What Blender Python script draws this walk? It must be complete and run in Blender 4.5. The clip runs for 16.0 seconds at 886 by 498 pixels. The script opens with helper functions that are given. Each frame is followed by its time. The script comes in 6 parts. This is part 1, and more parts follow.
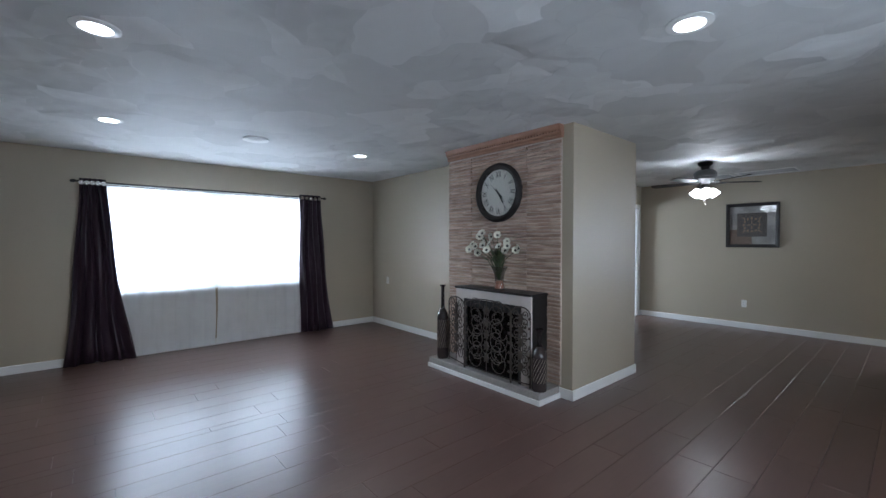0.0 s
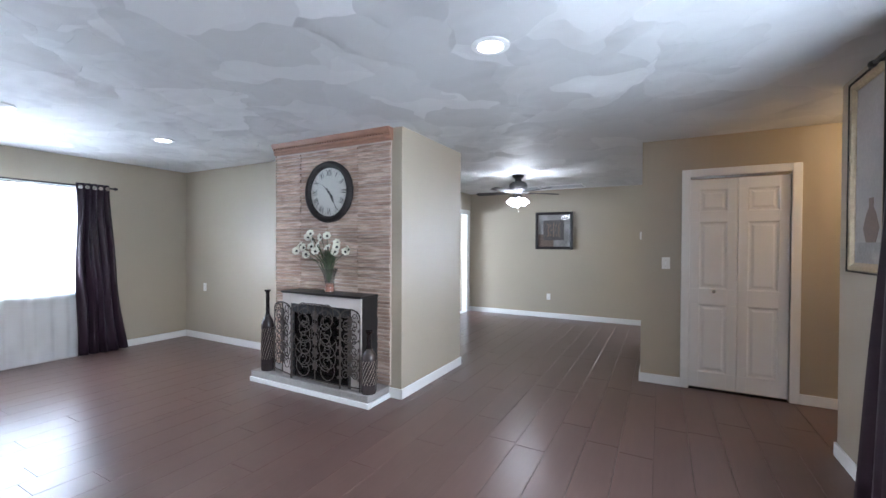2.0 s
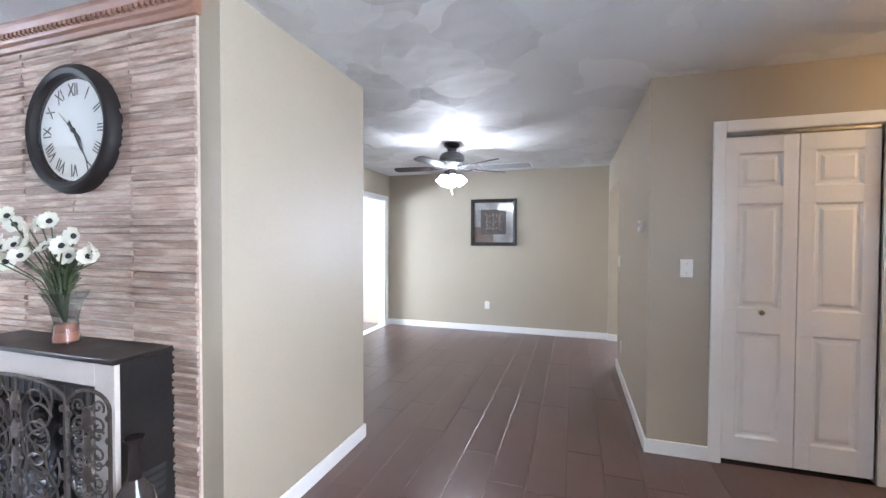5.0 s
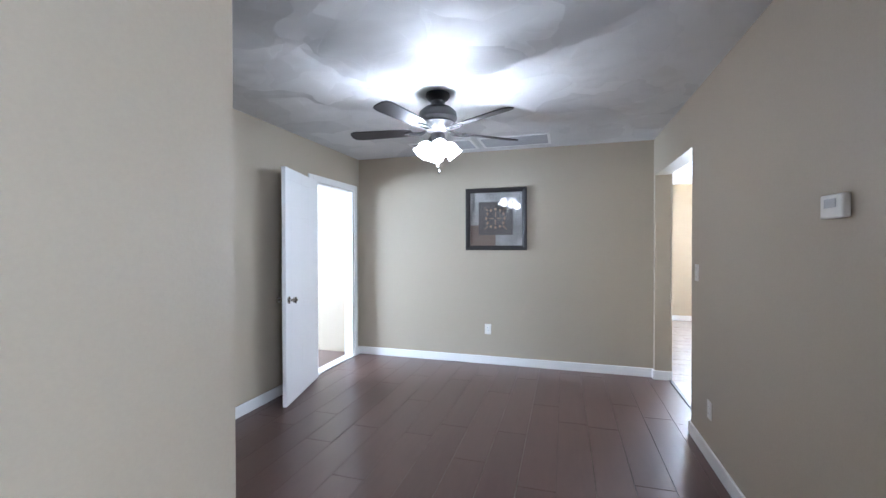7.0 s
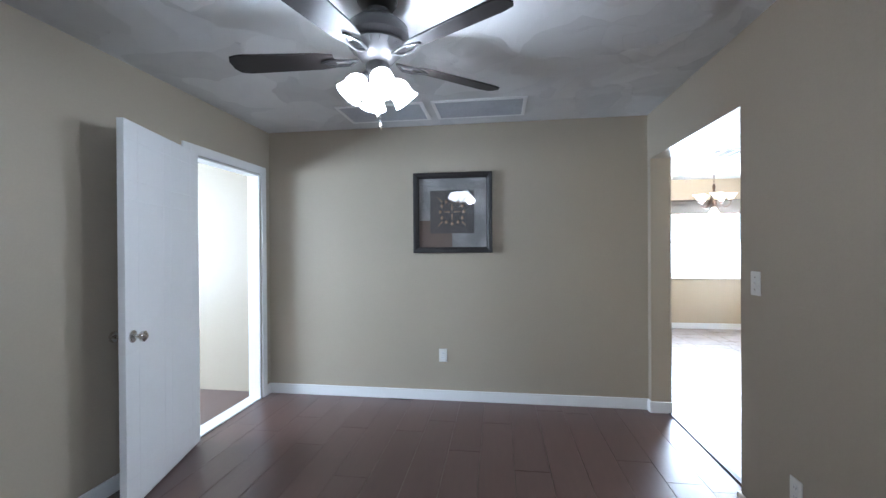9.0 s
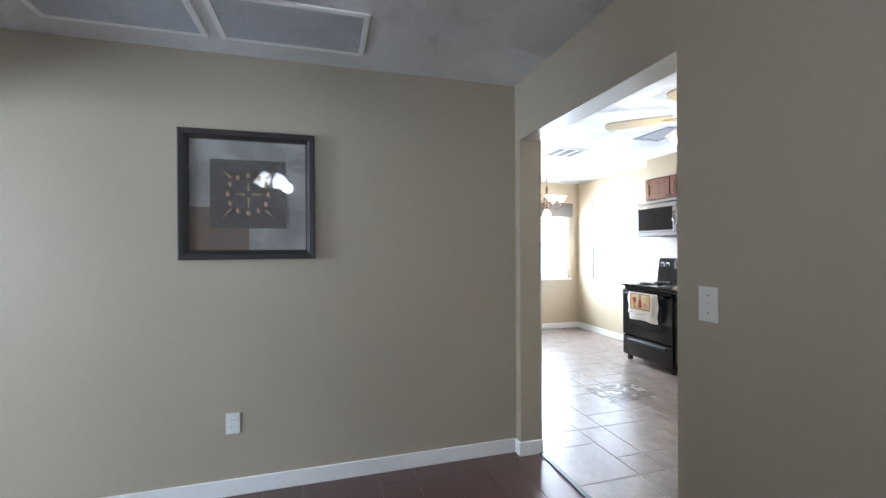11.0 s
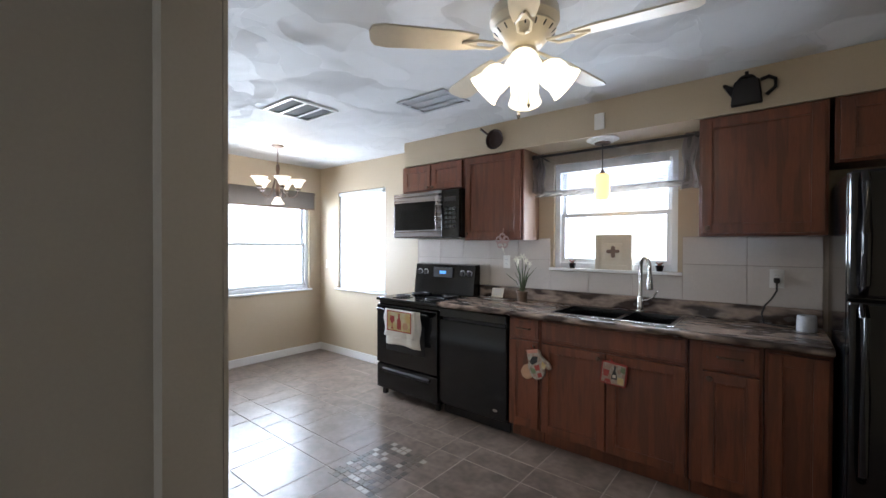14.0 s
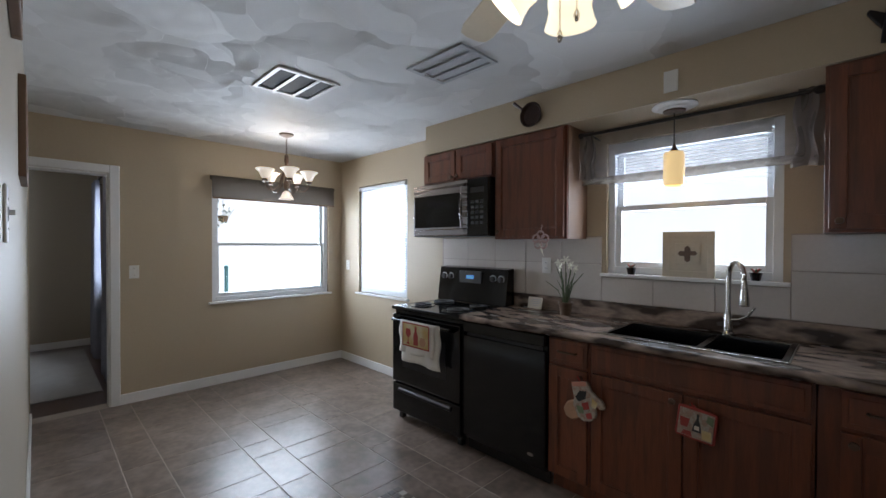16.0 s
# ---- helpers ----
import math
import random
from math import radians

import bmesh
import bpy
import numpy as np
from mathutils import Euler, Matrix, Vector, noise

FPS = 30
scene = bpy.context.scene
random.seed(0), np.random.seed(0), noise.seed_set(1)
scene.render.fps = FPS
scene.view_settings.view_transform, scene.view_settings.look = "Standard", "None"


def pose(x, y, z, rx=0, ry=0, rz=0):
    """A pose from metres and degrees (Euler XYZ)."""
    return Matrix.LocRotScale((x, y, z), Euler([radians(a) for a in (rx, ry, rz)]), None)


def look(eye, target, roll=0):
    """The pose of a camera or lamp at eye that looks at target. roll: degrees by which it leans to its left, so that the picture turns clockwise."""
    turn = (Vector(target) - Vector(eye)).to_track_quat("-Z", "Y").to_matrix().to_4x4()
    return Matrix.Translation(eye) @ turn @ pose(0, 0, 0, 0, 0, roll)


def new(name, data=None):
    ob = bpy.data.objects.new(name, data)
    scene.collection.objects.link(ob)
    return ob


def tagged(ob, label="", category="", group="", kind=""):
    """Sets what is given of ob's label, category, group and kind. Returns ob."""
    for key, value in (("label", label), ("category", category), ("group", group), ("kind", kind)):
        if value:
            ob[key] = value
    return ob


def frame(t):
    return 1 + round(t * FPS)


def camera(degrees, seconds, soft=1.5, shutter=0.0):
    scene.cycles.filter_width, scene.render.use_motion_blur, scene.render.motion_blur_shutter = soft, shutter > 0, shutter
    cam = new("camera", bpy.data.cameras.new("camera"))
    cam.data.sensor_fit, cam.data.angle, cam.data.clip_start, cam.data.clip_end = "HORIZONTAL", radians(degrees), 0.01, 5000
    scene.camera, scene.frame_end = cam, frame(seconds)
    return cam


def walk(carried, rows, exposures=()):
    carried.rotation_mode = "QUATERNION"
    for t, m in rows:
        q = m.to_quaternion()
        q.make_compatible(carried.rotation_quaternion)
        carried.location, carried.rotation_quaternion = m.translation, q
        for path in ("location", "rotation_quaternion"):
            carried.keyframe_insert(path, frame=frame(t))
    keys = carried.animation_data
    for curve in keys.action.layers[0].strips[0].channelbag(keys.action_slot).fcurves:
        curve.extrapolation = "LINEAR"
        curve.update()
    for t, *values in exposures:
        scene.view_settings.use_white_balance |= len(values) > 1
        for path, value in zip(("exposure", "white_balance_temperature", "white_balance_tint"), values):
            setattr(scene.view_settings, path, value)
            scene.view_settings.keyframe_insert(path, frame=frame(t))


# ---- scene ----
cam = camera(94.8, 16.0)
PATH = [
    (0, (0.154, 0.107, 1.408), (1.456, 1.624, 1.371), -0.0),
    (0.5, (0.195, 0.084, 1.409), (1.633, 1.474, 1.373), 0.1),
    (1, (0.209, 0.051, 1.407), (1.777, 1.293, 1.379), 0.2),
    (1.5, (0.249, 0.025, 1.409), (1.923, 1.118, 1.381), 0.2),
    (2, (0.301, 0.022, 1.397), (2.063, 0.967, 1.374), 0.3),
    (2.5, (0.393, 0.062, 1.392), (2.211, 0.895, 1.37), 0.3),
    (3, (0.585, 0.163, 1.4), (2.443, 0.903, 1.367), 0.4),
    (3.5, (0.841, 0.272, 1.398), (2.722, 0.951, 1.362), 0.4),
    (4, (1.185, 0.428, 1.408), (3.08, 1.067, 1.367), 0.2),
    (4.5, (1.588, 0.556, 1.4), (3.488, 1.178, 1.362), 0.2),
    (5, (2.003, 0.669, 1.394), (3.907, 1.28, 1.351), 0.2),
    (5.2, (2.173, 0.722, 1.392), (4.082, 1.32, 1.355), 0.2),
    (7.5, (3.804, 1.204, 1.372), (5.726, 1.759, 1.359), -0.3),
    (8, (4.051, 1.329, 1.369), (5.988, 1.826, 1.362), -0.2),
    (8.2, (4.147, 1.352, 1.362), (6.09, 1.824, 1.356), -0.3),
    (10.3, (5.297, 1.503, 1.366), (7.28, 1.241, 1.358), -0.2),
    (10.5, (5.401, 1.481, 1.369), (7.371, 1.135, 1.363), -0.3),
    (11, (5.664, 1.419, 1.37), (7.588, 0.873, 1.364), -0.3),
    (11.5, (5.914, 1.335, 1.369), (7.764, 0.574, 1.367), -0.3),
    (12, (6.142, 1.231, 1.378), (7.885, 0.251, 1.375), -0.3),
    (12.5, (6.382, 1.067, 1.373), (7.997, -0.114, 1.37), -0.4),
    (13, (6.612, 0.893, 1.37), (8.079, -0.466, 1.373), 0.0),
    (13.5, (6.805, 0.754, 1.403), (8.128, -0.746, 1.386), 0.4),
    (14, (6.935, 0.538, 1.418), (8.201, -1.01, 1.4), 0.2),
    (14.5, (7.051, 0.369, 1.426), (8.319, -1.178, 1.413), 0.3),
    (15, (7.111, 0.188, 1.42), (8.418, -1.326, 1.406), 0.4),
    (15.5, (7.172, 0.072, 1.433), (8.552, -1.376, 1.407), 0.2),
    (16, (7.225, -0.001, 1.421), (8.64, -1.414, 1.401), 0.2),
]
walk(cam, [(t, look(eye, target, roll)) for t, eye, target, roll in PATH],
     [(0, -0.5, 5800, 10), (1, -0.2, 5800, 11), (1.5, 0.15, 5800, 12), (3, 1.15, 5850, 14), (5.2, 1.2, 5850, 15), (8, 0.6, 5450, 12), (10.5, 0.2, 5750, 10), (13, 0.2, 5800, 11), (13.5, -0.2, 5850, 12), (14.0, -1.0, 6000, 14), (14.5, -1.6, 6050, 14), (16, -2.0, 6100, 14)])

# ---- light ----
world = bpy.data.worlds.new("sky")
scene.world = world
world.use_nodes = True
wn = world.node_tree
sky = wn.nodes.new("ShaderNodeTexSky")
sky.sky_type, sky.sun_disc = "NISHITA", False
sky.sun_elevation, sky.sun_rotation = radians(50), radians(200)
wn.links.new(sky.outputs[0], wn.nodes["Background"].inputs[0])
wn.nodes["Background"].inputs[1].default_value = 0.12
sun = new("sun", bpy.data.lights.new("sun", "SUN"))
sun.data.energy, sun.data.angle, sun.data.color = 1.0, radians(12), (1.0, 0.97, 0.92)
sun.matrix_world = look((0, 0, 30), (8, 18, 0))


def window_light(x, y, z, w, h, heading, power, colour=(0.80, 0.91, 1.0)):
    """Sky light in a window's opening; heading is the way it shines."""
    d = bpy.data.lights.new("window_light", "AREA")
    d.shape, d.size, d.size_y, d.energy, d.color = "RECTANGLE", w, h, power, colour
    ob = new("window_light", d)
    ob.matrix_world = look((x, y, z), (x + heading[0], y + heading[1], z))
    return ob


def bulb_light(x, y, z, power, colour, radius=0.04):
    d = bpy.data.lights.new("bulb_light", "POINT")
    d.energy, d.color, d.shadow_soft_size = power, colour, radius
    ob = new("bulb_light", d)
    ob.location = (x, y, z)
    return ob


def up_light(x, y, z, power, colour):
    """A spot aimed up, added at a fan to light the ceiling more than the walls."""
    d = bpy.data.lights.new("up_light", "SPOT")
    d.energy, d.color, d.spot_size, d.spot_blend, d.shadow_soft_size = power, colour, radians(160), 0.7, 0.02
    ob = new("up_light", d)
    ob.matrix_world = look((x, y, z), (x, y + 0.001, z + 1))
    return ob


def down_light(x, y, z, power, colour):
    d = bpy.data.lights.new("down_light", "SPOT")
    d.energy, d.color, d.spot_size, d.spot_blend, d.shadow_soft_size = power, colour, radians(130), 0.6, 0.06
    ob = new("down_light", d)
    ob.matrix_world = look((x, y, z), (x, y + 0.001, z - 1))
    return ob


window_light(1.455, 6.60, 1.45, 2.5, 1.3, (0, -1), 215)
window_light(1.9, -1.32, 1.4, 1.9, 1.3, (0, 1), 92)
window_light(6.6, 6.60, 1.4, 1.6, 1.3, (0, -1), 330)
window_light(12.02, -1.91, 1.42, 1.2, 1.1, (-1, 0), 270)
window_light(10.92, -2.98, 1.48, 0.85, 1.2, (0, 1), 190)
window_light(7.93, -2.98, 1.65, 0.85, 0.85, (0, 1), 110)
window_light(13.3, -0.84, 1.5, 0.9, 1.3, (0, 1), 120)
DOWN = [(0.175, 2.72), (0.265, 4.62), (2.625, 4.52), (2.325, 0.83)]
for a, b in DOWN:
    down_light(a, b, 2.425, 42, (1.0, 0.93, 0.84))
WHITE, WARM, AMBER = (0.93, 0.97, 1.0), (1.0, 0.80, 0.55), (1.0, 0.62, 0.25)

# ---- materials ----


def material(name, base=(0.5, 0.5, 0.5), rough=0.5, metal=0.0, var=0.12, scale=6.0, fine=60.0, bump=0.05, stretch=(1, 1, 1), gloss_var=0.1,
             piece=0.0, emit=None, strength=0.0, alpha=1.0, coat=0.0, second=None, mix_at=(0.45, 0.6)):
    """A surface with colour that varies at two scales, uneven gloss and fine relief."""
    m = bpy.data.materials.new(name)
    m.use_nodes = True
    nt = m.node_tree
    n, l = nt.nodes, nt.links
    p = n["Principled BSDF"]
    tc, mp = n.new("ShaderNodeTexCoord"), n.new("ShaderNodeMapping")
    mp.inputs["Scale"].default_value = stretch
    l.new(tc.outputs["Object"], mp.inputs[0])
    big, small = n.new("ShaderNodeTexNoise"), n.new("ShaderNodeTexNoise")
    big.inputs["Scale"].default_value, small.inputs["Scale"].default_value = scale, fine
    big.inputs["Detail"].default_value, small.inputs["Detail"].default_value = 2, 2
    info = n.new("ShaderNodeObjectInfo")
    off = n.new("ShaderNodeVectorMath")
    off.operation = "MULTIPLY_ADD"
    off.inputs[1].default_value = (17, 31, 11) if piece else (0, 0, 0)
    comb = n.new("ShaderNodeCombineXYZ")
    for k in range(3):
        l.new(info.outputs["Random"], comb.inputs[k])
    l.new(comb.outputs[0], off.inputs[0])
    l.new(mp.outputs[0], off.inputs[2])
    for t in (big, small):
        l.new(off.outputs[0], t.inputs["Vector"])
    add = n.new("ShaderNodeMath")
    add.operation = "ADD"
    l.new(big.outputs[0], add.inputs[0])
    l.new(small.outputs[0], add.inputs[1])
    rng = n.new("ShaderNodeMapRange")
    rng.inputs[1].default_value, rng.inputs[2].default_value = 0.6, 1.4
    rng.inputs[3].default_value, rng.inputs[4].default_value = 1 - var, 1 + var
    l.new(add.outputs[0], rng.inputs[0])
    val = n.new("ShaderNodeMath")
    val.operation = "MULTIPLY_ADD"
    l.new(info.outputs["Random"], val.inputs[0])
    val.inputs[1].default_value = piece
    l.new(rng.outputs[0], val.inputs[2])
    hsv = n.new("ShaderNodeHueSaturation")
    hsv.inputs["Color"].default_value = (*base, 1)
    if second:
        mixer, ramp = n.new("ShaderNodeMixRGB"), n.new("ShaderNodeMapRange")
        ramp.inputs[1].default_value, ramp.inputs[2].default_value = mix_at
        l.new(big.outputs[0], ramp.inputs[0])
        l.new(ramp.outputs[0], mixer.inputs[0])
        mixer.inputs[1].default_value, mixer.inputs[2].default_value = (*base, 1), (*second, 1)
        l.new(mixer.outputs[0], hsv.inputs["Color"])
    l.new(val.outputs[0], hsv.inputs["Value"])
    l.new(hsv.outputs[0], p.inputs["Base Color"])
    rr = n.new("ShaderNodeMapRange")
    rr.inputs[1].default_value, rr.inputs[2].default_value = 0.0, 1.0
    rr.inputs[3].default_value, rr.inputs[4].default_value = max(0.02, rough - gloss_var), min(1, rough + gloss_var)
    l.new(big.outputs[0], rr.inputs[0])
    l.new(rr.outputs[0], p.inputs["Roughness"])
    p.inputs["Metallic"].default_value = metal
    p.inputs["Coat Weight"].default_value = coat
    p.inputs["Alpha"].default_value = alpha
    if bump:
        b = n.new("ShaderNodeBump")
        b.inputs["Strength"].default_value, b.inputs["Distance"].default_value = bump, 0.01
        l.new(add.outputs[0], b.inputs["Height"])
        l.new(b.outputs[0], p.inputs["Normal"])
    if emit:
        p.inputs["Emission Color"].default_value, p.inputs["Emission Strength"].default_value = (*emit, 1), strength
    return m


def trowelled(name):
    """White ceiling of overlapping trowel sweeps, each tilted its own way."""
    m = material(name, (0.80, 0.81, 0.82), 0.62, var=0.04, scale=3, fine=40, bump=0.0, gloss_var=0.05)
    n, l = m.node_tree.nodes, m.node_tree.links
    p = n["Principled BSDF"]
    tc = n.new("ShaderNodeTexCoord")
    warp = n.new("ShaderNodeTexNoise")
    warp.inputs["Scale"].default_value = 2.2
    mad = n.new("ShaderNodeVectorMath")
    mad.operation = "MULTIPLY_ADD"
    mad.inputs[1].default_value = (0.6, 0.6, 0)
    l.new(tc.outputs["Object"], warp.inputs["Vector"])
    l.new(warp.outputs["Color"], mad.inputs[0])
    l.new(tc.outputs["Object"], mad.inputs[2])
    cells = []
    for s in (2.3, 3.9):
        v = n.new("ShaderNodeTexVoronoi")
        v.inputs["Scale"].default_value = s
        l.new(mad.outputs[0], v.inputs["Vector"])
        cells.append(v)
    # each sweep is a plane: its height falls off along a direction of its own
    height = None
    for v in cells:
        sub = n.new("ShaderNodeVectorMath")
        sub.operation = "SUBTRACT"
        l.new(mad.outputs[0], sub.inputs[0])
        l.new(v.outputs["Position"], sub.inputs[1])
        cen = n.new("ShaderNodeVectorMath")
        cen.operation = "SUBTRACT"
        l.new(v.outputs["Color"], cen.inputs[0])
        cen.inputs[1].default_value = (0.5, 0.5, 0.5)
        dot = n.new("ShaderNodeVectorMath")
        dot.operation = "DOT_PRODUCT"
        l.new(sub.outputs[0], dot.inputs[0])
        l.new(cen.outputs[0], dot.inputs[1])
        if height is None:
            height = dot.outputs["Value"]
        else:
            a = n.new("ShaderNodeMath")
            a.operation = "ADD"
            l.new(height, a.inputs[0])
            l.new(dot.outputs["Value"], a.inputs[1])
            height = a.outputs[0]
    b = n.new("ShaderNodeBump")
    b.inputs["Strength"].default_value, b.inputs["Distance"].default_value = 1.0, 0.16
    l.new(height, b.inputs["Height"])
    l.new(b.outputs[0], p.inputs["Normal"])
    # the larger sweeps differ a little in tone, at random
    sep = n.new("ShaderNodeSeparateColor")
    l.new(cells[0].outputs["Color"], sep.inputs[0])
    tone = n.new("ShaderNodeMapRange")
    tone.inputs[3].default_value, tone.inputs[4].default_value = 0.56, 0.69
    l.new(sep.outputs[1], tone.inputs[0])
    col = n.new("ShaderNodeCombineColor")
    for k in range(3):
        l.new(tone.outputs[0], col.inputs[k])
    l.new(col.outputs[0], p.inputs["Base Color"])
    return m


def glassy(name, tint=(1, 1, 1), clear=0.9, rough=0.03):
    """Thin clear glass: see-through, with gloss that grows at grazing angles on either side."""
    m = bpy.data.materials.new(name)
    m.use_nodes = True
    n, l = m.node_tree.nodes, m.node_tree.links
    n.remove(n["Principled BSDF"])
    tr, gl, mx, lw = n.new("ShaderNodeBsdfTransparent"), n.new("ShaderNodeBsdfGlossy"), n.new("ShaderNodeMixShader"), n.new("ShaderNodeLayerWeight")
    tr.inputs[0].default_value = (*[c * clear for c in tint], 1)
    gl.inputs["Roughness"].default_value = rough
    pw, ad = n.new("ShaderNodeMath"), n.new("ShaderNodeMath")
    pw.operation, ad.operation = "POWER", "MULTIPLY_ADD"
    pw.inputs[1].default_value = 4
    ad.inputs[1].default_value, ad.inputs[2].default_value = 0.6, 0.035
    l.new(lw.outputs["Facing"], pw.inputs[0])
    l.new(pw.outputs[0], ad.inputs[0])
    l.new(ad.outputs[0], mx.inputs[0])
    l.new(tr.outputs[0], mx.inputs[1])
    l.new(gl.outputs[0], mx.inputs[2])
    l.new(mx.outputs[0], n["Material Output"].inputs[0])
    return m


def sheer_cloth(name, colour, open_share, thread=900.0):
    m = bpy.data.materials.new(name)
    m.use_nodes = True
    n, l = m.node_tree.nodes, m.node_tree.links
    n.remove(n["Principled BSDF"])
    tr, tl, df = n.new("ShaderNodeBsdfTransparent"), n.new("ShaderNodeBsdfTranslucent"), n.new("ShaderNodeBsdfDiffuse")
    m1, m2 = n.new("ShaderNodeMixShader"), n.new("ShaderNodeMixShader")
    noise_t = n.new("ShaderNodeTexNoise")
    noise_t.inputs["Scale"].default_value = 9.0
    tc = n.new("ShaderNodeTexCoord")
    l.new(tc.outputs["Object"], noise_t.inputs["Vector"])
    r = n.new("ShaderNodeMapRange")
    r.inputs[1].default_value, r.inputs[2].default_value = 0.3, 0.7
    r.inputs[3].default_value, r.inputs[4].default_value = open_share * 0.8, min(1, open_share * 1.2)
    l.new(noise_t.outputs[0], r.inputs[0])
    tl.inputs[0].default_value = df.inputs[0].default_value = (*colour, 1)
    m1.inputs[0].default_value = 0.5
    l.new(tl.outputs[0], m1.inputs[1])
    l.new(df.outputs[0], m1.inputs[2])
    l.new(r.outputs[0], m2.inputs[0])
    l.new(m1.outputs[0], m2.inputs[1])
    l.new(tr.outputs[0], m2.inputs[2])
    l.new(m2.outputs[0], n["Material Output"].inputs[0])
    return m


WALL = material("greige_wall_paint", (0.40, 0.345, 0.265), 0.42, var=0.03, scale=1.2, fine=90, bump=0.04, gloss_var=0.04)
KWALL = material("tan_kitchen_paint", (0.47, 0.385, 0.27), 0.5, var=0.03, scale=1.2, fine=90, bump=0.04, gloss_var=0.04)
CEIL = trowelled("trowelled_ceiling")
TRIM = material("white_trim_paint", (0.80, 0.80, 0.79), 0.32, var=0.02, scale=4, bump=0.02, gloss_var=0.05)
DOORW = material("white_door_paint", (0.82, 0.82, 0.82), 0.4, var=0.015, scale=3, bump=0.015, gloss_var=0.03)
PLANK = material("dark_laminate", (0.112, 0.068, 0.058), 0.30, var=0.10, scale=2.6, fine=14, bump=0, stretch=(0.35, 3.2, 1), gloss_var=0.0,
                 piece=0.14, second=(0.094, 0.056, 0.048), mix_at=(0.20, 0.80))
SUB = material("dark_joint", (0.012, 0.009, 0.008), 0.8)
TILE = material("taupe_floor_tile", (0.165, 0.125, 0.100), 0.32, var=0.28, scale=6, fine=24, bump=0.03, gloss_var=0.05, piece=0.10, second=(0.215, 0.165, 0.135), mix_at=(0.35, 0.65))
GROUT = material("grey_grout", (0.42, 0.36, 0.31), 0.85)
STONE = material("ledger_stone", (0.34, 0.235, 0.18), 0.75, var=0.25, scale=14, fine=120, bump=0.3, stretch=(1, 0.3, 1.6), piece=0.35, second=(0.43, 0.33, 0.27))
MORTAR = material("pale_mortar", (0.55, 0.47, 0.40), 0.9, var=0.1, bump=0.2)
HEARTH = material("grey_hearth_stone", (0.30, 0.28, 0.265), 0.5, var=0.2, scale=5, bump=0.1)
CHERRY = material("reddish_crown_wood", (0.30, 0.155, 0.10), 0.45, var=0.15, scale=10, stretch=(1, 0.2, 1))
WOOD = material("cherry_cabinet_wood", (0.165, 0.050, 0.022), 0.34, var=0.22, scale=6, fine=45, bump=0.05, stretch=(4, 4, 0.35), second=(0.100, 0.033, 0.016), piece=0.1)
WOODSIDE = material("brown_cabinet_side", (0.20, 0.115, 0.07), 0.5, var=0.06)
BLACK = material("black_enamel", (0.005, 0.005, 0.006), 0.12, var=0.1, gloss_var=0.04, bump=0.0)
BLACKM = material("black_satin_metal", (0.02, 0.018, 0.018), 0.4, metal=0.3, var=0.2)
STEEL = material("dark_stainless", (0.27, 0.25, 0.25), 0.28, metal=1.0, var=0.06, stretch=(0.1, 1, 8))
CHROME = material("brushed_nickel", (0.62, 0.60, 0.57), 0.22, metal=1.0, var=0.05)
BRONZE = material("oil_rubbed_bronze", (0.13, 0.085, 0.06), 0.35, metal=0.8, var=0.15)
IRON = material("antique_iron", (0.085, 0.07, 0.06), 0.5, metal=0.6, var=0.3, scale=20, bump=0.2)
ESPRESSO = material("espresso_frame", (0.014, 0.010, 0.009), 0.6, var=0.2, bump=0.03)
LAMINATE = material("brown_marbled_laminate", (0.33, 0.25, 0.20), 0.25, var=0.35, scale=4.5, fine=18, bump=0.02, stretch=(1.0, 2.4, 2.4), second=(0.045, 0.030, 0.024), mix_at=(0.44, 0.56))
SPLASH = material("white_wall_tile", (0.58, 0.53, 0.49), 0.2, var=0.04, piece=0.05, bump=0.02)
PLASTIC = material("white_plastic", (0.78, 0.77, 0.74), 0.35, var=0.02, bump=0)
PURPLE = material("plum_satin", (0.028, 0.014, 0.024), 0.42, var=0.25, scale=9, fine=140, bump=0.06, stretch=(3, 3, 0.3))
SHEER = sheer_cloth("white_sheer", (0.93, 0.95, 0.98), 0.09)
VALANCE = sheer_cloth("grey_sheer_valance", (0.16, 0.145, 0.14), 0.55)
SHADE = sheer_cloth("taupe_roller_shade", (0.17, 0.145, 0.12), 0.10)
BUNCH = sheer_cloth("taupe_gathered_sheer", (0.20, 0.17, 0.15), 0.25)
BLIND = sheer_cloth("white_blind", (0.85, 0.88, 0.92), 0.20)
GREYCLOTH = material("grey_drape", (0.25, 0.26, 0.32), 0.8, var=0.2, stretch=(3, 3, 0.3))
GLASS = glassy("window_glass", (1, 1, 1), 0.95)
VASEGLASS = glassy("clear_vase_glass", (0.95, 0.97, 0.97), 0.9)
SMOKE = material("smoky_brown_glass", (0.045, 0.036, 0.035), 0.12, var=0.2, bump=0)
SMOKEDARK = material("dark_bottle_glass", (0.015, 0.011, 0.012), 0.12, var=0.2)
STRIPE = material("etched_band", (0.30, 0.24, 0.19), 0.35, metal=0.4)
VINYL = material("white_window_frame", (0.78, 0.80, 0.82), 0.35, var=0.02, bump=0)
LIT = material("lit_bulb_glass", (0.9, 0.9, 0.9), 0.4, emit=(0.95, 0.98, 1.0), strength=14)
LITWARM = material("lit_frosted_glass", (0.9, 0.85, 0.75), 0.4, emit=(1.0, 0.84, 0.55), strength=4)
LITSOFT = material("lit_alabaster_glass", (0.9, 0.87, 0.8), 0.4, emit=(1.0, 0.86, 0.66), strength=2.2)
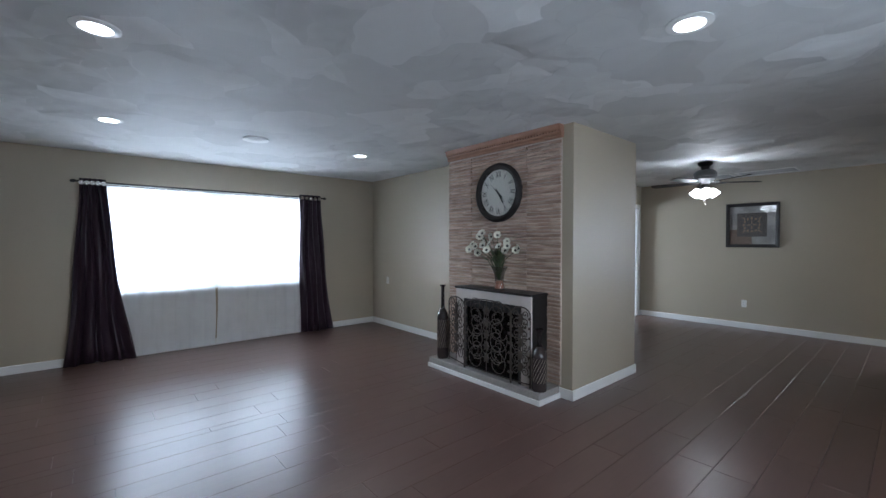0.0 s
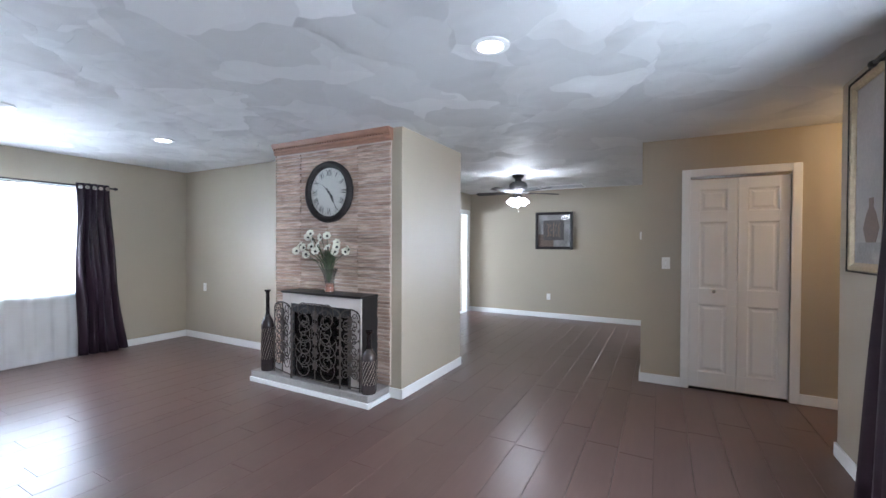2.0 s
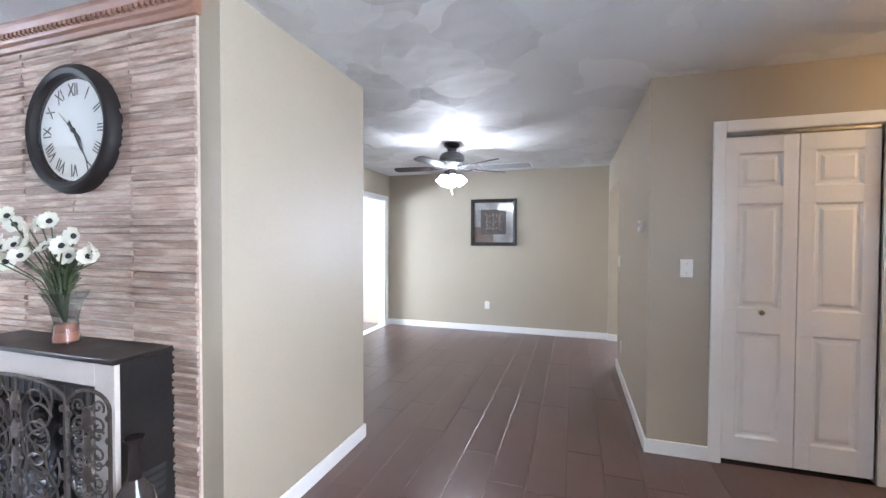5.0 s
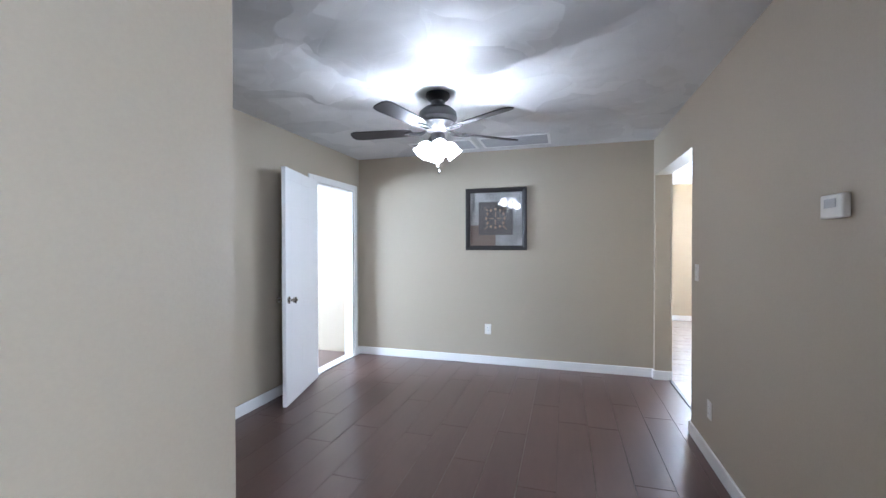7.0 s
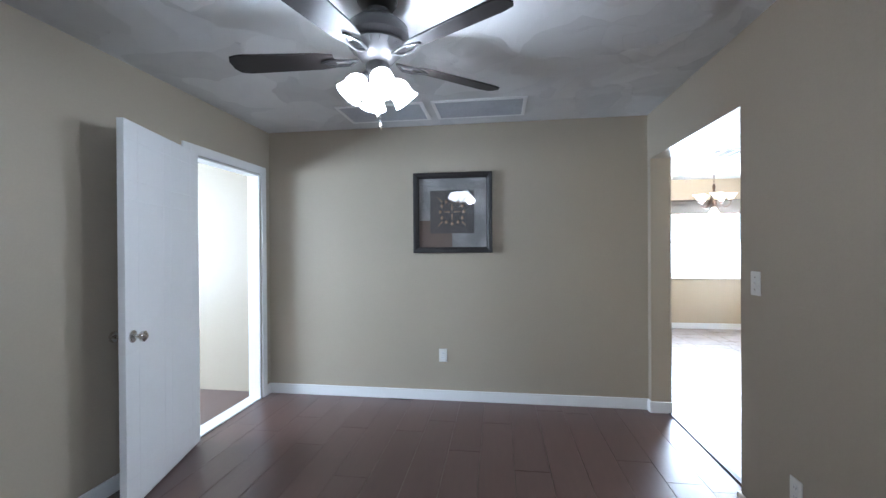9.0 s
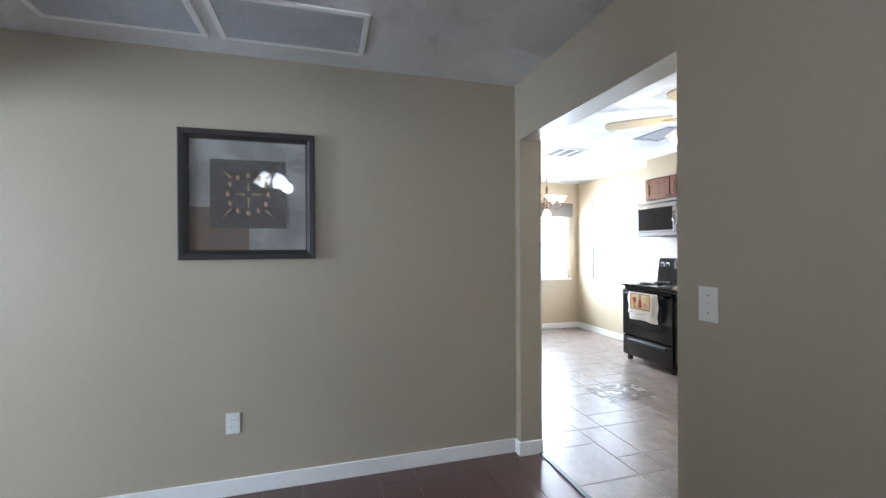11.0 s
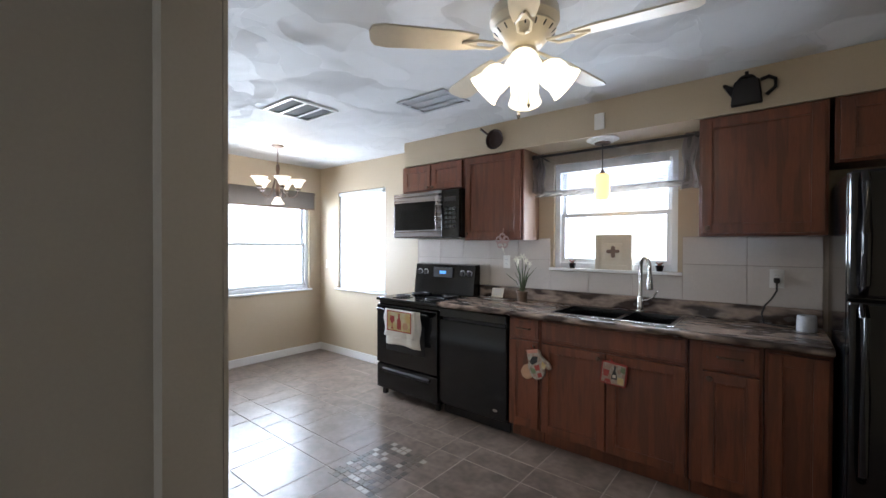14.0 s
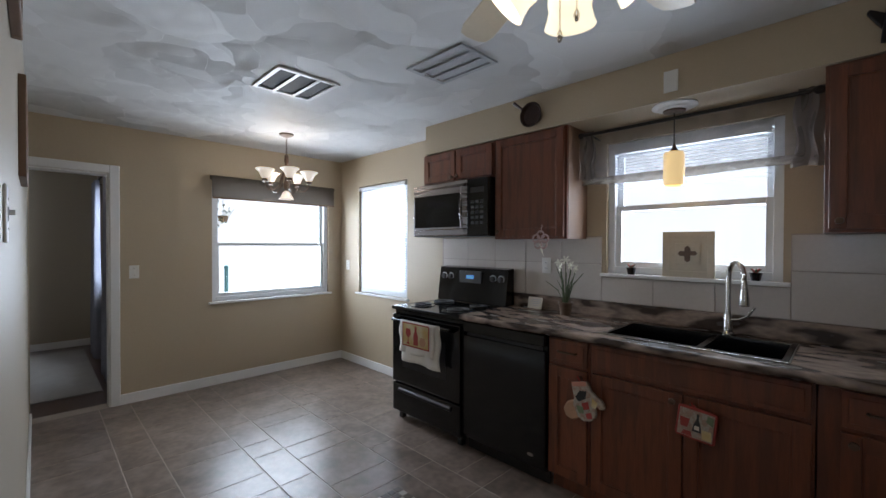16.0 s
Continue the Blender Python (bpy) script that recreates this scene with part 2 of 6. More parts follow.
LITAMBER = material("lit_amber_glass", (0.85, 0.6, 0.2), 0.4, emit=(1.0, 0.72, 0.34), strength=2.6, second=(0.7, 0.45, 0.15))
CREAMFAN = material("cream_fan_enamel", (0.76, 0.68, 0.54), 0.35, var=0.04, bump=0)
# near-black colour standing in for the shade inside slots, vents and recesses
SLOT_SHADE = material("painted_slot_shade", (0.03, 0.03, 0.032), 0.7)
GREY = material("grey_painted_metal", (0.42, 0.43, 0.45), 0.5)
CLOCKFACE = material("ivory_dial", (0.80, 0.79, 0.74), 0.5, var=0.04, bump=0)
INK = material("black_ink", (0.02, 0.02, 0.02), 0.6, bump=0)
PETAL = material("ivory_petal", (0.80, 0.78, 0.66), 0.6, var=0.08)
LEAF = material("muted_leaf", (0.075, 0.10, 0.045), 0.55, var=0.3, scale=20)
GOLD = material("aged_gold_frame", (0.40, 0.31, 0.20), 0.4, metal=0.5, var=0.2, scale=20)
LINEN = material("white_towel_cotton", (0.74, 0.71, 0.66), 0.9, var=0.06, fine=200, bump=0.2)
WINE = material("wine_red_print", (0.33, 0.05, 0.04), 0.9)
OCHRE = material("ochre_print", (0.52, 0.36, 0.14), 0.9, second=(0.55, 0.48, 0.30))
TERRA = material("terracotta_cloth", (0.46, 0.26, 0.15), 0.9)
POT = material("brown_pot", (0.16, 0.10, 0.06), 0.5)
CREAM = material("cream_relief_panel", (0.62, 0.56, 0.45), 0.5, var=0.06)
ROSE = material("rose_pebbles", (0.50, 0.22, 0.15), 0.4)
GROUNDM = material("lawn", (0.08, 0.12, 0.05), 0.9, var=0.3, scale=2)
RUG = material("grey_rug", (0.35, 0.33, 0.31), 0.95, var=0.1, fine=150, bump=0.2)

# ---- building tools ----


def box(bm, x0, y0, z0, x1, y1, z1):
    v = [bm.verts.new((x, y, z)) for x in (x0, x1) for y in (y0, y1) for z in (z0, z1)]
    for f in ((0, 1, 3, 2), (4, 6, 7, 5), (0, 4, 5, 1), (2, 3, 7, 6), (0, 2, 6, 4), (1, 5, 7, 3)):
        bm.faces.new([v[i] for i in f])


def tube(bm, pts, r, sides=8, r_end=None):
    pts = [Vector(p) for p in pts]
    rings, n = [], len(pts)
    up = Vector((0.13, 0.21, 0.97))
    for i, p in enumerate(pts):
        d = (pts[min(i + 1, n - 1)] - pts[max(i - 1, 0)]).normalized()
        u = d.cross(up if abs(d.dot(up)) < 0.95 else Vector((1, 0, 0))).normalized()
        w = d.cross(u)
        rad = r if r_end is None else r + (r_end - r) * i / max(1, n - 1)
        rings.append([bm.verts.new(p + rad * (math.cos(a) * u + math.sin(a) * w)) for a in (2 * math.pi * k / sides for k in range(sides))])
    for a, b in zip(rings, rings[1:]):
        for k in range(sides):
            bm.faces.new((a[k], a[(k + 1) % sides], b[(k + 1) % sides], b[k]))
    bm.faces.new(rings[0][::-1])
    bm.faces.new(rings[-1])


def lathe(bm, profile, at=(0, 0, 0), axis="z", sides=24, squash=1.0):
    """Turns (radius, height) pairs about an axis through at."""
    rings = []
    for r, h in profile:
        ring = []
        for k in range(sides):
            a = 2 * math.pi * k / sides
            c, s = max(r, 1e-4) * math.cos(a), max(r, 1e-4) * math.sin(a) * squash
            ring.append(bm.verts.new(Vector(at) + Vector({"z": (c, s, h), "x": (h, c, s), "y": (c, h, s)}[axis])))
        rings.append(ring)
    for a, b in zip(rings, rings[1:]):
        for k in range(sides):
            bm.faces.new((a[k], a[(k + 1) % sides], b[(k + 1) % sides], b[k]))
    bm.faces.new(rings[0][::-1])
    bm.faces.new(rings[-1])


def prism(bm, outline, lo, hi, axis="y"):
    """A flat outline (pairs) given thickness along an axis."""
    def at(p, d):
        return {"y": (p[0], d, p[1]), "x": (d, p[0], p[1]), "z": (p[0], p[1], d)}[axis]
    a, b = [bm.verts.new(at(p, lo)) for p in outline], [bm.verts.new(at(p, hi)) for p in outline]
    bm.faces.new(a)
    bm.faces.new(b[::-1])
    for k in range(len(outline)):
        j = (k + 1) % len(outline)
        bm.faces.new((a[k], b[k], b[j], a[j]))


def made(name, bm, mat, parent=None, bevel=0.0, smooth=False, label=""):
    """The mesh object; under a parent its numbers stay world numbers unless the parent stands at the origin."""
    bmesh.ops.recalc_face_normals(bm, faces=bm.faces)
    me = bpy.data.meshes.new(name)
    bm.to_mesh(me)
    bm.free()
    me.materials.append(mat)
    ob = new(name, me)
    if smooth:
        for p in me.polygons:
            p.use_smooth = True
        me.set_sharp_from_angle(angle=radians(40))
    if bevel:
        mod = ob.modifiers.new("edge", "BEVEL")
        mod.width, mod.segments, mod.limit_method = bevel, 2, "ANGLE"
    if parent:
        ob.parent = parent
        ob.matrix_parent_inverse = parent.matrix_basis.inverted()
    if label:
        ob["label"] = label
    return ob


def part(name, shape, mat, parent, bevel=0.0, smooth=False, label=""):
    bm = bmesh.new()
    shape(bm)
    return made(name, bm, mat, parent, bevel, smooth, label)


def boxes(name, list_of, mat, parent=None, bevel=0.0, label=""):
    bm = bmesh.new()
    for b in list_of:
        box(bm, *b)
    return made(name, bm, mat, parent, bevel, label=label)


def thing(name, at, label, category, group=""):
    ob = new(name)
    ob.empty_display_size = 0.1
    ob.matrix_basis = Matrix.Translation(at)
    return tagged(ob, label, category, group)


def piece(name, mesh, at, parent, turn=0.0):
    ob = new(name, mesh)
    ob.parent = parent
    ob.matrix_basis = Matrix.Translation(at) @ Matrix.Rotation(turn, 4, "Z")
    ob.matrix_parent_inverse = parent.matrix_basis.inverted()
    return ob


def wall(name, axis, a0, a1, face, back, holes=(), mat=None, z1=2.45, label=""):
    """A wall along x or y from a0 to a1 between the planes face and back, with openings (b0, b1, low, high)."""
    spans, cut = [], sorted({a0, a1, *[h[0] for h in holes], *[h[1] for h in holes]})
    for s, e in zip(cut, cut[1:]):
        hole = next((h for h in holes if h[0] <= s and e <= h[1]), None)
        spans += [(s, e, 0, z1)] if not hole else [(s, e, lo, hi) for lo, hi in ((0, hole[2]), (hole[3], z1)) if hi - lo > 0.01]
    lo, hi = min(face, back), max(face, back)
    out = [(s, lo, b, e, hi, t) if axis == "x" else (lo, s, b, hi, e, t) for s, e, b, t in spans]
    ob = boxes(name, out, mat or WALL)
    return tagged(ob, label or "painted plaster wall", "wall", kind="structure")


def baseboard(runs):
    """runs: (x0, y0, x1, y1) strips lying against the walls, 9 cm high with an eased top."""
    bm = bmesh.new()
    for x0, y0, x1, y1 in runs:
        box(bm, x0, y0, 0.0, x1, y1, 0.092)
    return tagged(made("baseboard", bm, TRIM, bevel=0.004), "white painted baseboard along the walls", "baseboard", kind="structure")


# ---- structure ----
C = 2.45
wall("wall_living_window", "x", -1.75, 3.985, 6.335, 6.48, [(0.205, 2.705, 0.80, 2.04)])
wall("wall_living_east", "y", 3.70, 6.335, 3.88, 3.985)
wall("wall_living_west", "y", -1.0, 6.335, -1.6, -1.75)
wall("wall_living_south", "x", -1.75, 3.915, -1.02, -1.16, [(1.0, 2.85, 0.75, 2.04)])
chimney = wall("wall_chimney", "x", 3.345, 4.55, 2.073, 3.70)
wall("wall_closet", "y", -3.0, 0.06, 4.955, 5.07, [(-0.9925, -0.2225, 0.0, 2.065)])
wall("wall_hall_end", "x", 3.9, 5.07, -3.0, -3.12)
wall("wall_hall_west", "y", -3.0, -1.16, 3.915, 3.9)
wall("wall_dining_south", "x", 4.955, 8.165, 0.06, 0.202, [(6.85, 8.10, 0.0, 2.075)])
wall("wall_dining_east", "y", 0.06, 6.335, 8.165, 8.30)
wall("wall_dining_north", "x", 4.55, 8.165, 3.58, 3.70, [(7.16, 8.02, 0.0, 2.035)])
wall("wall_bedroom_window", "x", 3.985, 8.30, 6.335, 6.48, [(5.8, 7.4, 0.8, 2.0)])
wall("wall_kitchen_window", "x", 5.8, 11.90, -2.72, -2.87, [(10.47, 11.37, 0.86, 2.10), (7.47, 8.39, 1.235, 2.10)], KWALL)
wall("wall_kitchen_east", "y", -2.72, 0.05, 11.76, 11.90, [(-1.25 - 1.29, -1.25, 0.84, 2.0), (-0.45, 0.04, 0.0, 2.03)], KWALL)
wall("wall_kitchen_north", "x", 8.10, 11.90, 0.045, 0.058)
wall("wall_kitchen_north_west", "x", 5.8, 6.85, 0.045, 0.058, (), KWALL)
wall("wall_kitchen_west", "y", -2.72, 0.05, 5.80, 5.68, (), KWALL)
wall("wall_back_room_east", "y", -1.3, 1.9, 14.8, 14.9)
wall("wall_back_room_south", "x", 11.9, 14.8, -0.62, -0.74, [(12.85, 13.8, 0.85, 2.1)])
wall("wall_back_room_north", "x", 11.9, 14.9, 1.8, 1.92)
wall("wall_back_room_west", "y", 0.058, 1.8, 11.9, 11.78)
wall("wall_behind_closet", "y", -3.0, 0.06, 5.68, 5.56)
soffit = boxes("wall_soffit", [(5.8, -2.72, 2.205, 9.86, -2.415, 2.449)], KWALL)
tagged(soffit, "tan painted soffit above the kitchen cabinets", "soffit", kind="structure")
ceiling = boxes("ceiling", [(-1.75, -3.12, C, 14.9, 6.48, C + 0.12)], CEIL)
tagged(ceiling, "white hand-trowelled plaster ceiling", "ceiling", kind="structure")
floor = boxes("floor", [(-1.75, -3.12, -0.1, 5.07, 6.48, -0.012), (5.07, 0.06, -0.1, 8.30, 6.48, -0.012)], SUB)
tagged(floor, "dark brown wood-look plank floor with a satin sheen", "floor", kind="structure")
kfloor = boxes("floor_kitchen", [(5.07, -3.0, -0.1, 11.90, 0.06, -0.0015), (8.30, 0.06, -0.1, 11.9, 0.3, -0.0015)], GROUT)
tagged(kfloor, "taupe ceramic tile floor with pale grout", "floor", kind="structure")
bfloor = boxes("floor_back_room", [(11.9, -1.42, -0.1, 14.9, 1.92, -0.002)], PLANK)
tagged(bfloor, "dark plank floor of the back room", "floor", kind="structure")
ground = boxes("ground", [(-400, -400, -0.5, 400, 400, -0.35)], GROUNDM)
tagged(ground, "green lawn around the house", "ground", kind="structure")
baseboard([(-1.6, 6.32, 3.88, 6.335), (3.865, 3.70, 3.88, 6.32), (3.33, 2.058, 4.565, 2.073), (4.55, 2.058, 4.565, 3.565), (3.33, 2.058, 3.345, 2.20),
           (4.565, 3.565, 7.09, 3.58), (8.09, 3.565, 8.165, 3.58), (8.15, 0.217, 8.165, 3.565), (8.085, 0.202, 8.165, 0.217), (8.085, 0.046, 8.10, 0.202), (4.94, 0.202, 6.85, 0.217), (4.94, -0.150, 4.955, 0.202),
           (4.94, -3.0, 4.955, -1.0645), (-1.6, -1.02, 3.93, -1.005), (3.915, -3.0, 3.93, -1.02), (-1.6, -1.0, -1.585, 6.32), (6.85, 0.06, 6.865, 0.217),
           (4.1, 6.32, 8.165, 6.335), (14.785, -1.3, 14.8, 1.8), (11.9, -0.62, 14.785, -0.605)])
baseboard([(11.745, -2.72, 11.76, -0.52), (9.90, -2.72, 11.745, -2.705), (8.165, 0.03, 11.745, 0.045)])

# ---- windows and doors ----
GLOW = material("bright_overcast_distance", (0.8, 0.85, 0.9), 1.0, var=0.0, bump=0, emit=(0.90, 0.96, 1.0), strength=5.0)
GLOWDIM = material("pale_overcast_distance", (0.8, 0.85, 0.9), 1.0, var=0.0, bump=0, emit=(0.90, 0.95, 1.0), strength=3.6)
for k, (b, g) in enumerate((((-2.5, 8.2, -0.3, 10, 8.25, 4), GLOW), ((-1, -3.4, -0.3, 4.5, -3.35, 4), GLOW), ((13.2, -6, -0.3, 13.25, -1.0, 4), GLOWDIM), ((5.5, -4.6, -0.3, 15, -4.55, 4), GLOWDIM))):
    tagged(boxes("backdrop", [b], g), "bright overcast distance seen outside the windows", "backdrop", kind="structure")


def window_unit(name, axis, a0, a1, z0, z1, face, out, label, rail=True):
    """A white sash window in an opening: jambs, sill, sashes and panes. face: the wall's inner plane; out: +1 or -1, the way out."""
    def b(s, d0, lo, e, d1, hi):
        p, q = sorted((face + out * d0, face + out * d1))
        return (s, p, lo, e, q, hi) if axis == "x" else (p, s, lo, q, e, hi)
    w = thing(name, ((a0 + a1) / 2, face, z0) if axis == "x" else (face, (a0 + a1) / 2, z0), label, "window")
    w["kind"] = "structure"
    f, m = 0.045, (z0 + z1) / 2
    boxes("frame", [b(a0, 0.03, z0, a0 + f, 0.13, z1), b(a1 - f, 0.03, z0, a1, 0.13, z1), b(a0 + f, 0.03, z1 - f, a1 - f, 0.13, z1), b(a0 + f, 0.03, z0, a1 - f, 0.13, z0 + f)], VINYL, w, 0.003)
    boxes("sill", [b(a0 - 0.03, -0.035, z0 - 0.022, a1 + 0.03, 0.03, z0)], TRIM, w, 0.004)
    s = 0.035
    lo, hi = z0 + f, z1 - f
    spans = ((lo, m + s / 2, 0.05), (m - s / 2, hi, 0.085)) if rail else ((lo, hi, 0.06),)
    for l0, h0, d in spans:
        boxes("sash", [b(a0 + f, d, l0, a0 + f + s, d + 0.03, h0), b(a1 - f - s, d, l0, a1 - f, d + 0.03, h0), b(a0 + f + s, d, l0, a1 - f - s, d + 0.03, l0 + s), b(a0 + f + s, d, h0 - s, a1 - f - s, d + 0.03, h0)], VINYL, w, 0.003)
        g = boxes("pane", [b(a0 + f + s, d + 0.012, l0 + s, a1 - f - s, d + 0.018, h0 - s)], GLASS, w)
        g.visible_shadow = False
    return w


window_unit("window_1", "x", 0.205, 1.455, 0.80, 2.04, 6.335, 1, "wide white window with two lights behind sheers", False)
window_unit("window_2", "x", 1.455, 2.705, 0.80, 2.04, 6.335, 1, "wide white window with two lights behind sheers", False)
window_unit("window_3", "x", 1.0, 2.85, 0.75, 2.04, -1.02, -1, "white window in the living room side wall")
window_unit("window_4", "x", 5.8, 7.4, 0.8, 2.0, 6.335, 1, "white bedroom window")
window_unit("window_5", "y", -2.54, -1.25, 0.84, 2.0, 11.76, 1, "white double-hung window in the breakfast corner")
window_unit("window_6", "x", 10.47, 11.37, 0.86, 2.10, -2.72, -1, "white double-hung window beside the stove")
window_unit("window_7", "x", 7.47, 8.39, 1.235, 2.10, -2.72, -1, "white double-hung window above the sink")
window_unit("window_8", "x", 12.85, 13.8, 0.85, 2.1, -0.62, -1, "white back room window")


def casing(name, boxes_, label):
    return tagged(boxes(name, boxes_, TRIM, bevel=0.006), label, "trim", kind="structure")


casing("trim_closet", [(4.938, -1.0645, 0, 4.955, -0.9925, 2.135), (4.938, -0.2225, 0, 4.955, -0.1505, 2.135), (4.938, -0.9925, 2.065, 4.955, -0.2225, 2.135),
                       (4.956, -1.0075, 0.0, 5.06, -0.9925, 2.08), (4.956, -0.2225, 0.0, 5.06, -0.2075, 2.08)], "white door casing round the closet")
casing("trim_bedroom", [(7.09, 3.563, 0, 7.16, 3.58, 2.105), (8.02, 3.563, 0, 8.09, 3.58, 2.105), (7.16, 3.563, 2.035, 8.02, 3.58, 2.105),
                        (8.005, 3.582, 0, 8.02, 3.70, 2.035), (7.16, 3.582, 0, 7.175, 3.70, 2.035), (7.175, 3.582, 2.02, 8.005, 3.70, 2.035)], "white door casing of the bedroom")
casing("trim_back_room", [(11.742, -0.52, 0, 11.76, -0.45, 2.10), (11.742, -0.45, 2.03, 11.76, 0.04, 2.10), (11.762, -0.455, 0, 11.9, -0.44, 2.03), (11.762, -0.44, 2.015, 11.9, 0.04, 2.03)], "white door casing of the back room")
boxes_t = boxes("trim_threshold", [(7.176, 3.57, 0.001, 8.004, 3.70, 0.012)], TRIM, bevel=0.004)
tagged(boxes_t, "pale threshold strip in the bedroom doorway", "threshold", kind="structure")
tagged(boxes("trim_floor_joint", [(6.866, 0.045, 0.002, 8.084, 0.075, 0.009)], BLACKM), "dark metal strip between planks and tiles", "threshold", kind="structure")


def panels(bm, w, h, cols, rows, d, t=0.010):
    """Raised and fielded panels on a leaf w x h in the plane y = d, seen from -y."""
    for c0, c1 in cols:
        for r0, r1 in rows:
            x0, x1, z0, z1 = c0 * w, c1 * w, r0 * h, r1 * h
            ring = []
            for inset, depth in ((0, 0), (0.012, t), (0.028, t), (0.045, 0.003)):
                ring.append([bm.verts.new(p) for p in ((x0 + inset, d + depth, z0 + inset), (x1 - inset, d + depth, z0 + inset), (x1 - inset, d + depth, z1 - inset), (x0 + inset, d + depth, z1 - inset))])
            for a, b in zip(ring, ring[1:]):
                for k in range(4):
                    bm.faces.new((a[k], a[(k + 1) % 4], b[(k + 1) % 4], b[k]))
            bm.faces.new(ring[-1])


def leaf(bm, w, h, cols, rows, thick=0.035):
    """A door leaf from x 0 to w, front at y 0, with sunk panels: stiles and rails round real recesses."""
    xs = sorted({0, w, *[c * w for p in cols for c in p]})
    zs = sorted({0, h, *[r * h for p in rows for r in p]})
    for i, (x0, x1) in enumerate(zip(xs, xs[1:])):
        for z0, z1 in zip(zs, zs[1:]):
            hole = any(abs(c[0] * w - x0) < 1e-6 for c in cols) and any(abs(r[0] * h - z0) < 1e-6 for r in rows)
            if hole:
                box(bm, x0, 0.014, z0, x1, thick, z1)
            else:
                box(bm, x0, 0, z0, x1, thick, z1)
    panels(bm, w, h, cols, rows, 0.0)


ROWS3 = ((0.075, 0.40), (0.475, 0.795), (0.845, 0.95))
closet = thing("closet_door", (4.97, -0.2325, 0.02), "white six-panel bifold closet door, closed", "door")
for k in range(2):
    bm = bmesh.new()
    leaf(bm, 0.380, 2.015, ((0.20, 0.80),), ROWS3)
    bm.transform(Matrix.Translation((4.97, -0.2245 - 0.3845 * k, 0.022)) @ Matrix.Rotation(radians(-90), 4, "Z"))
    made("leaf", bm, DOORW, closet, 0.002)
part("knob", lambda bm: lathe(bm, [(0.008, 0), (0.008, -0.02), (0.017, -0.028), (0.015, -0.038), (0.0, -0.04)], (4.97, -0.42, 0.96), "x", 16), CHROME, closet, smooth=True)
part("track", lambda bm: box(bm, 4.965, -0.992, 2.043, 4.995, -0.223, 2.064), CHROME, closet)
inner = boxes("wall_closet_back", [(5.3, -1.2, 0, 5.32, 0.05, 2.45)], WALL)
tagged(inner, "painted closet back wall", "wall", kind="structure")

bed_door = thing("bedroom_door", (7.16, 3.56, 0.0), "white six-panel bedroom door standing open", "door")
bm = bmesh.new()
leaf(bm, 0.80, 2.02, ((0.14, 0.45), (0.55, 0.86)), ROWS3)
m_open = Matrix.Translation((7.165, 3.555, 0.012)) @ Matrix.Rotation(radians(195), 4, "Z")
bm.transform(m_open)
made("leaf", bm, DOORW, bed_door, 0.002)
for side in (0.0, 0.035):
    s = -1 if side == 0 else 1
    bm = bmesh.new()
    lathe(bm, [(0.032, side), (0.032, side + s * 0.006), (0.012, side + s * 0.012), (0.012, side + s * 0.035), (0.027, side + s * 0.045), (0.028, side + s * 0.06), (0.012, side + s * 0.072), (0, side + s * 0.073)], (0.745, 0, 0.895), "y", 20)
    bm.transform(m_open)
    made("knob", bm, CHROME, bed_door, smooth=True, label="brushed nickel knob")
for z in (0.25, 1.0, 1.8):
    part("hinge", lambda bm: tube(bm, [(7.163, 3.55, z), (7.163, 3.55, z + 0.09)], 0.007), CHROME, bed_door)

# ---- small wall fittings ----


def plate(name, label, at, normal, toggles=1, outlet=False):
    """A switch or outlet plate against a wall, facing along normal (x or y, signed)."""
    t = thing(name, at, label, "outlet" if outlet else "switch", "wall plates")
    def place(bm):
        ang = {"-y": 0, "+x": 90, "+y": 180, "-x": -90}[normal]
        bm.transform(Matrix.Translation(at) @ Matrix.Rotation(radians(ang), 4, "Z"))
    bm = bmesh.new()
    box(bm, -0.036, -0.006, -0.058, 0.036, -0.0003, 0.058)
    place(bm)
    made("cover", bm, PLASTIC, t, 0.003)
    if outlet:
        for z in (-0.02, 0.02):
            bm = bmesh.new()
            lathe(bm, [(0.016, -0.0063), (0.016, -0.008)], (0, 0, z), "y", 14)
            place(bm)
            made("socket", bm, TRIM, t)
            # socket holes are raised bars coloured like the shade inside them
            bm = bmesh.new()
            for x in (-0.006, 0.006):
                box(bm, x - 0.001, -0.0086, z - 0.004, x + 0.001, -0.0081, z + 0.005)
            place(bm)
            made("slot", bm, SLOT_SHADE, t)
    else:
        bm = bmesh.new()
        box(bm, -0.006, -0.008, -0.014, 0.006, -0.0062, 0.014)
        place(bm)
        made("rocker", bm, TRIM, t)
        bm = bmesh.new()
        box(bm, -0.004, -0.017, -0.002, 0.004, -0.0082, 0.009)
        place(bm)
        made("lever", bm, PLASTIC, t, 0.001)
        for z in (-0.03, 0.03):
            bm = bmesh.new()
            lathe(bm, [(0.003, -0.0062), (0.003, -0.0075)], (0, 0, z), "y", 8)
            place(bm)
            made("screw", bm, CHROME, t)
    return t


plate("light_switch", "white toggle switch beside the kitchen opening", (6.722, 0.202, 1.178), "+y")
plate("light_switch", "white toggle switch beside the closet door", (4.955, -0.018, 1.22), "-x")
plate("light_switch", "white toggle switch on the hall wall", (4.955, -1.44, 1.22), "-x")
plate("light_switch", "white toggle switch beside the back room door", (11.76, -0.62, 1.17), "-x")
plate("outlet", "white outlet low on the dining wall", (8.165, 1.93, 0.40), "-x", outlet=True)
plate("outlet", "white outlet low on the dining side wall", (5.79, 3.58, 0.405), "-y", outlet=True)
plate("outlet", "white outlet low beside the kitchen opening", (6.455, 0.202, 0.326), "+y", outlet=True)
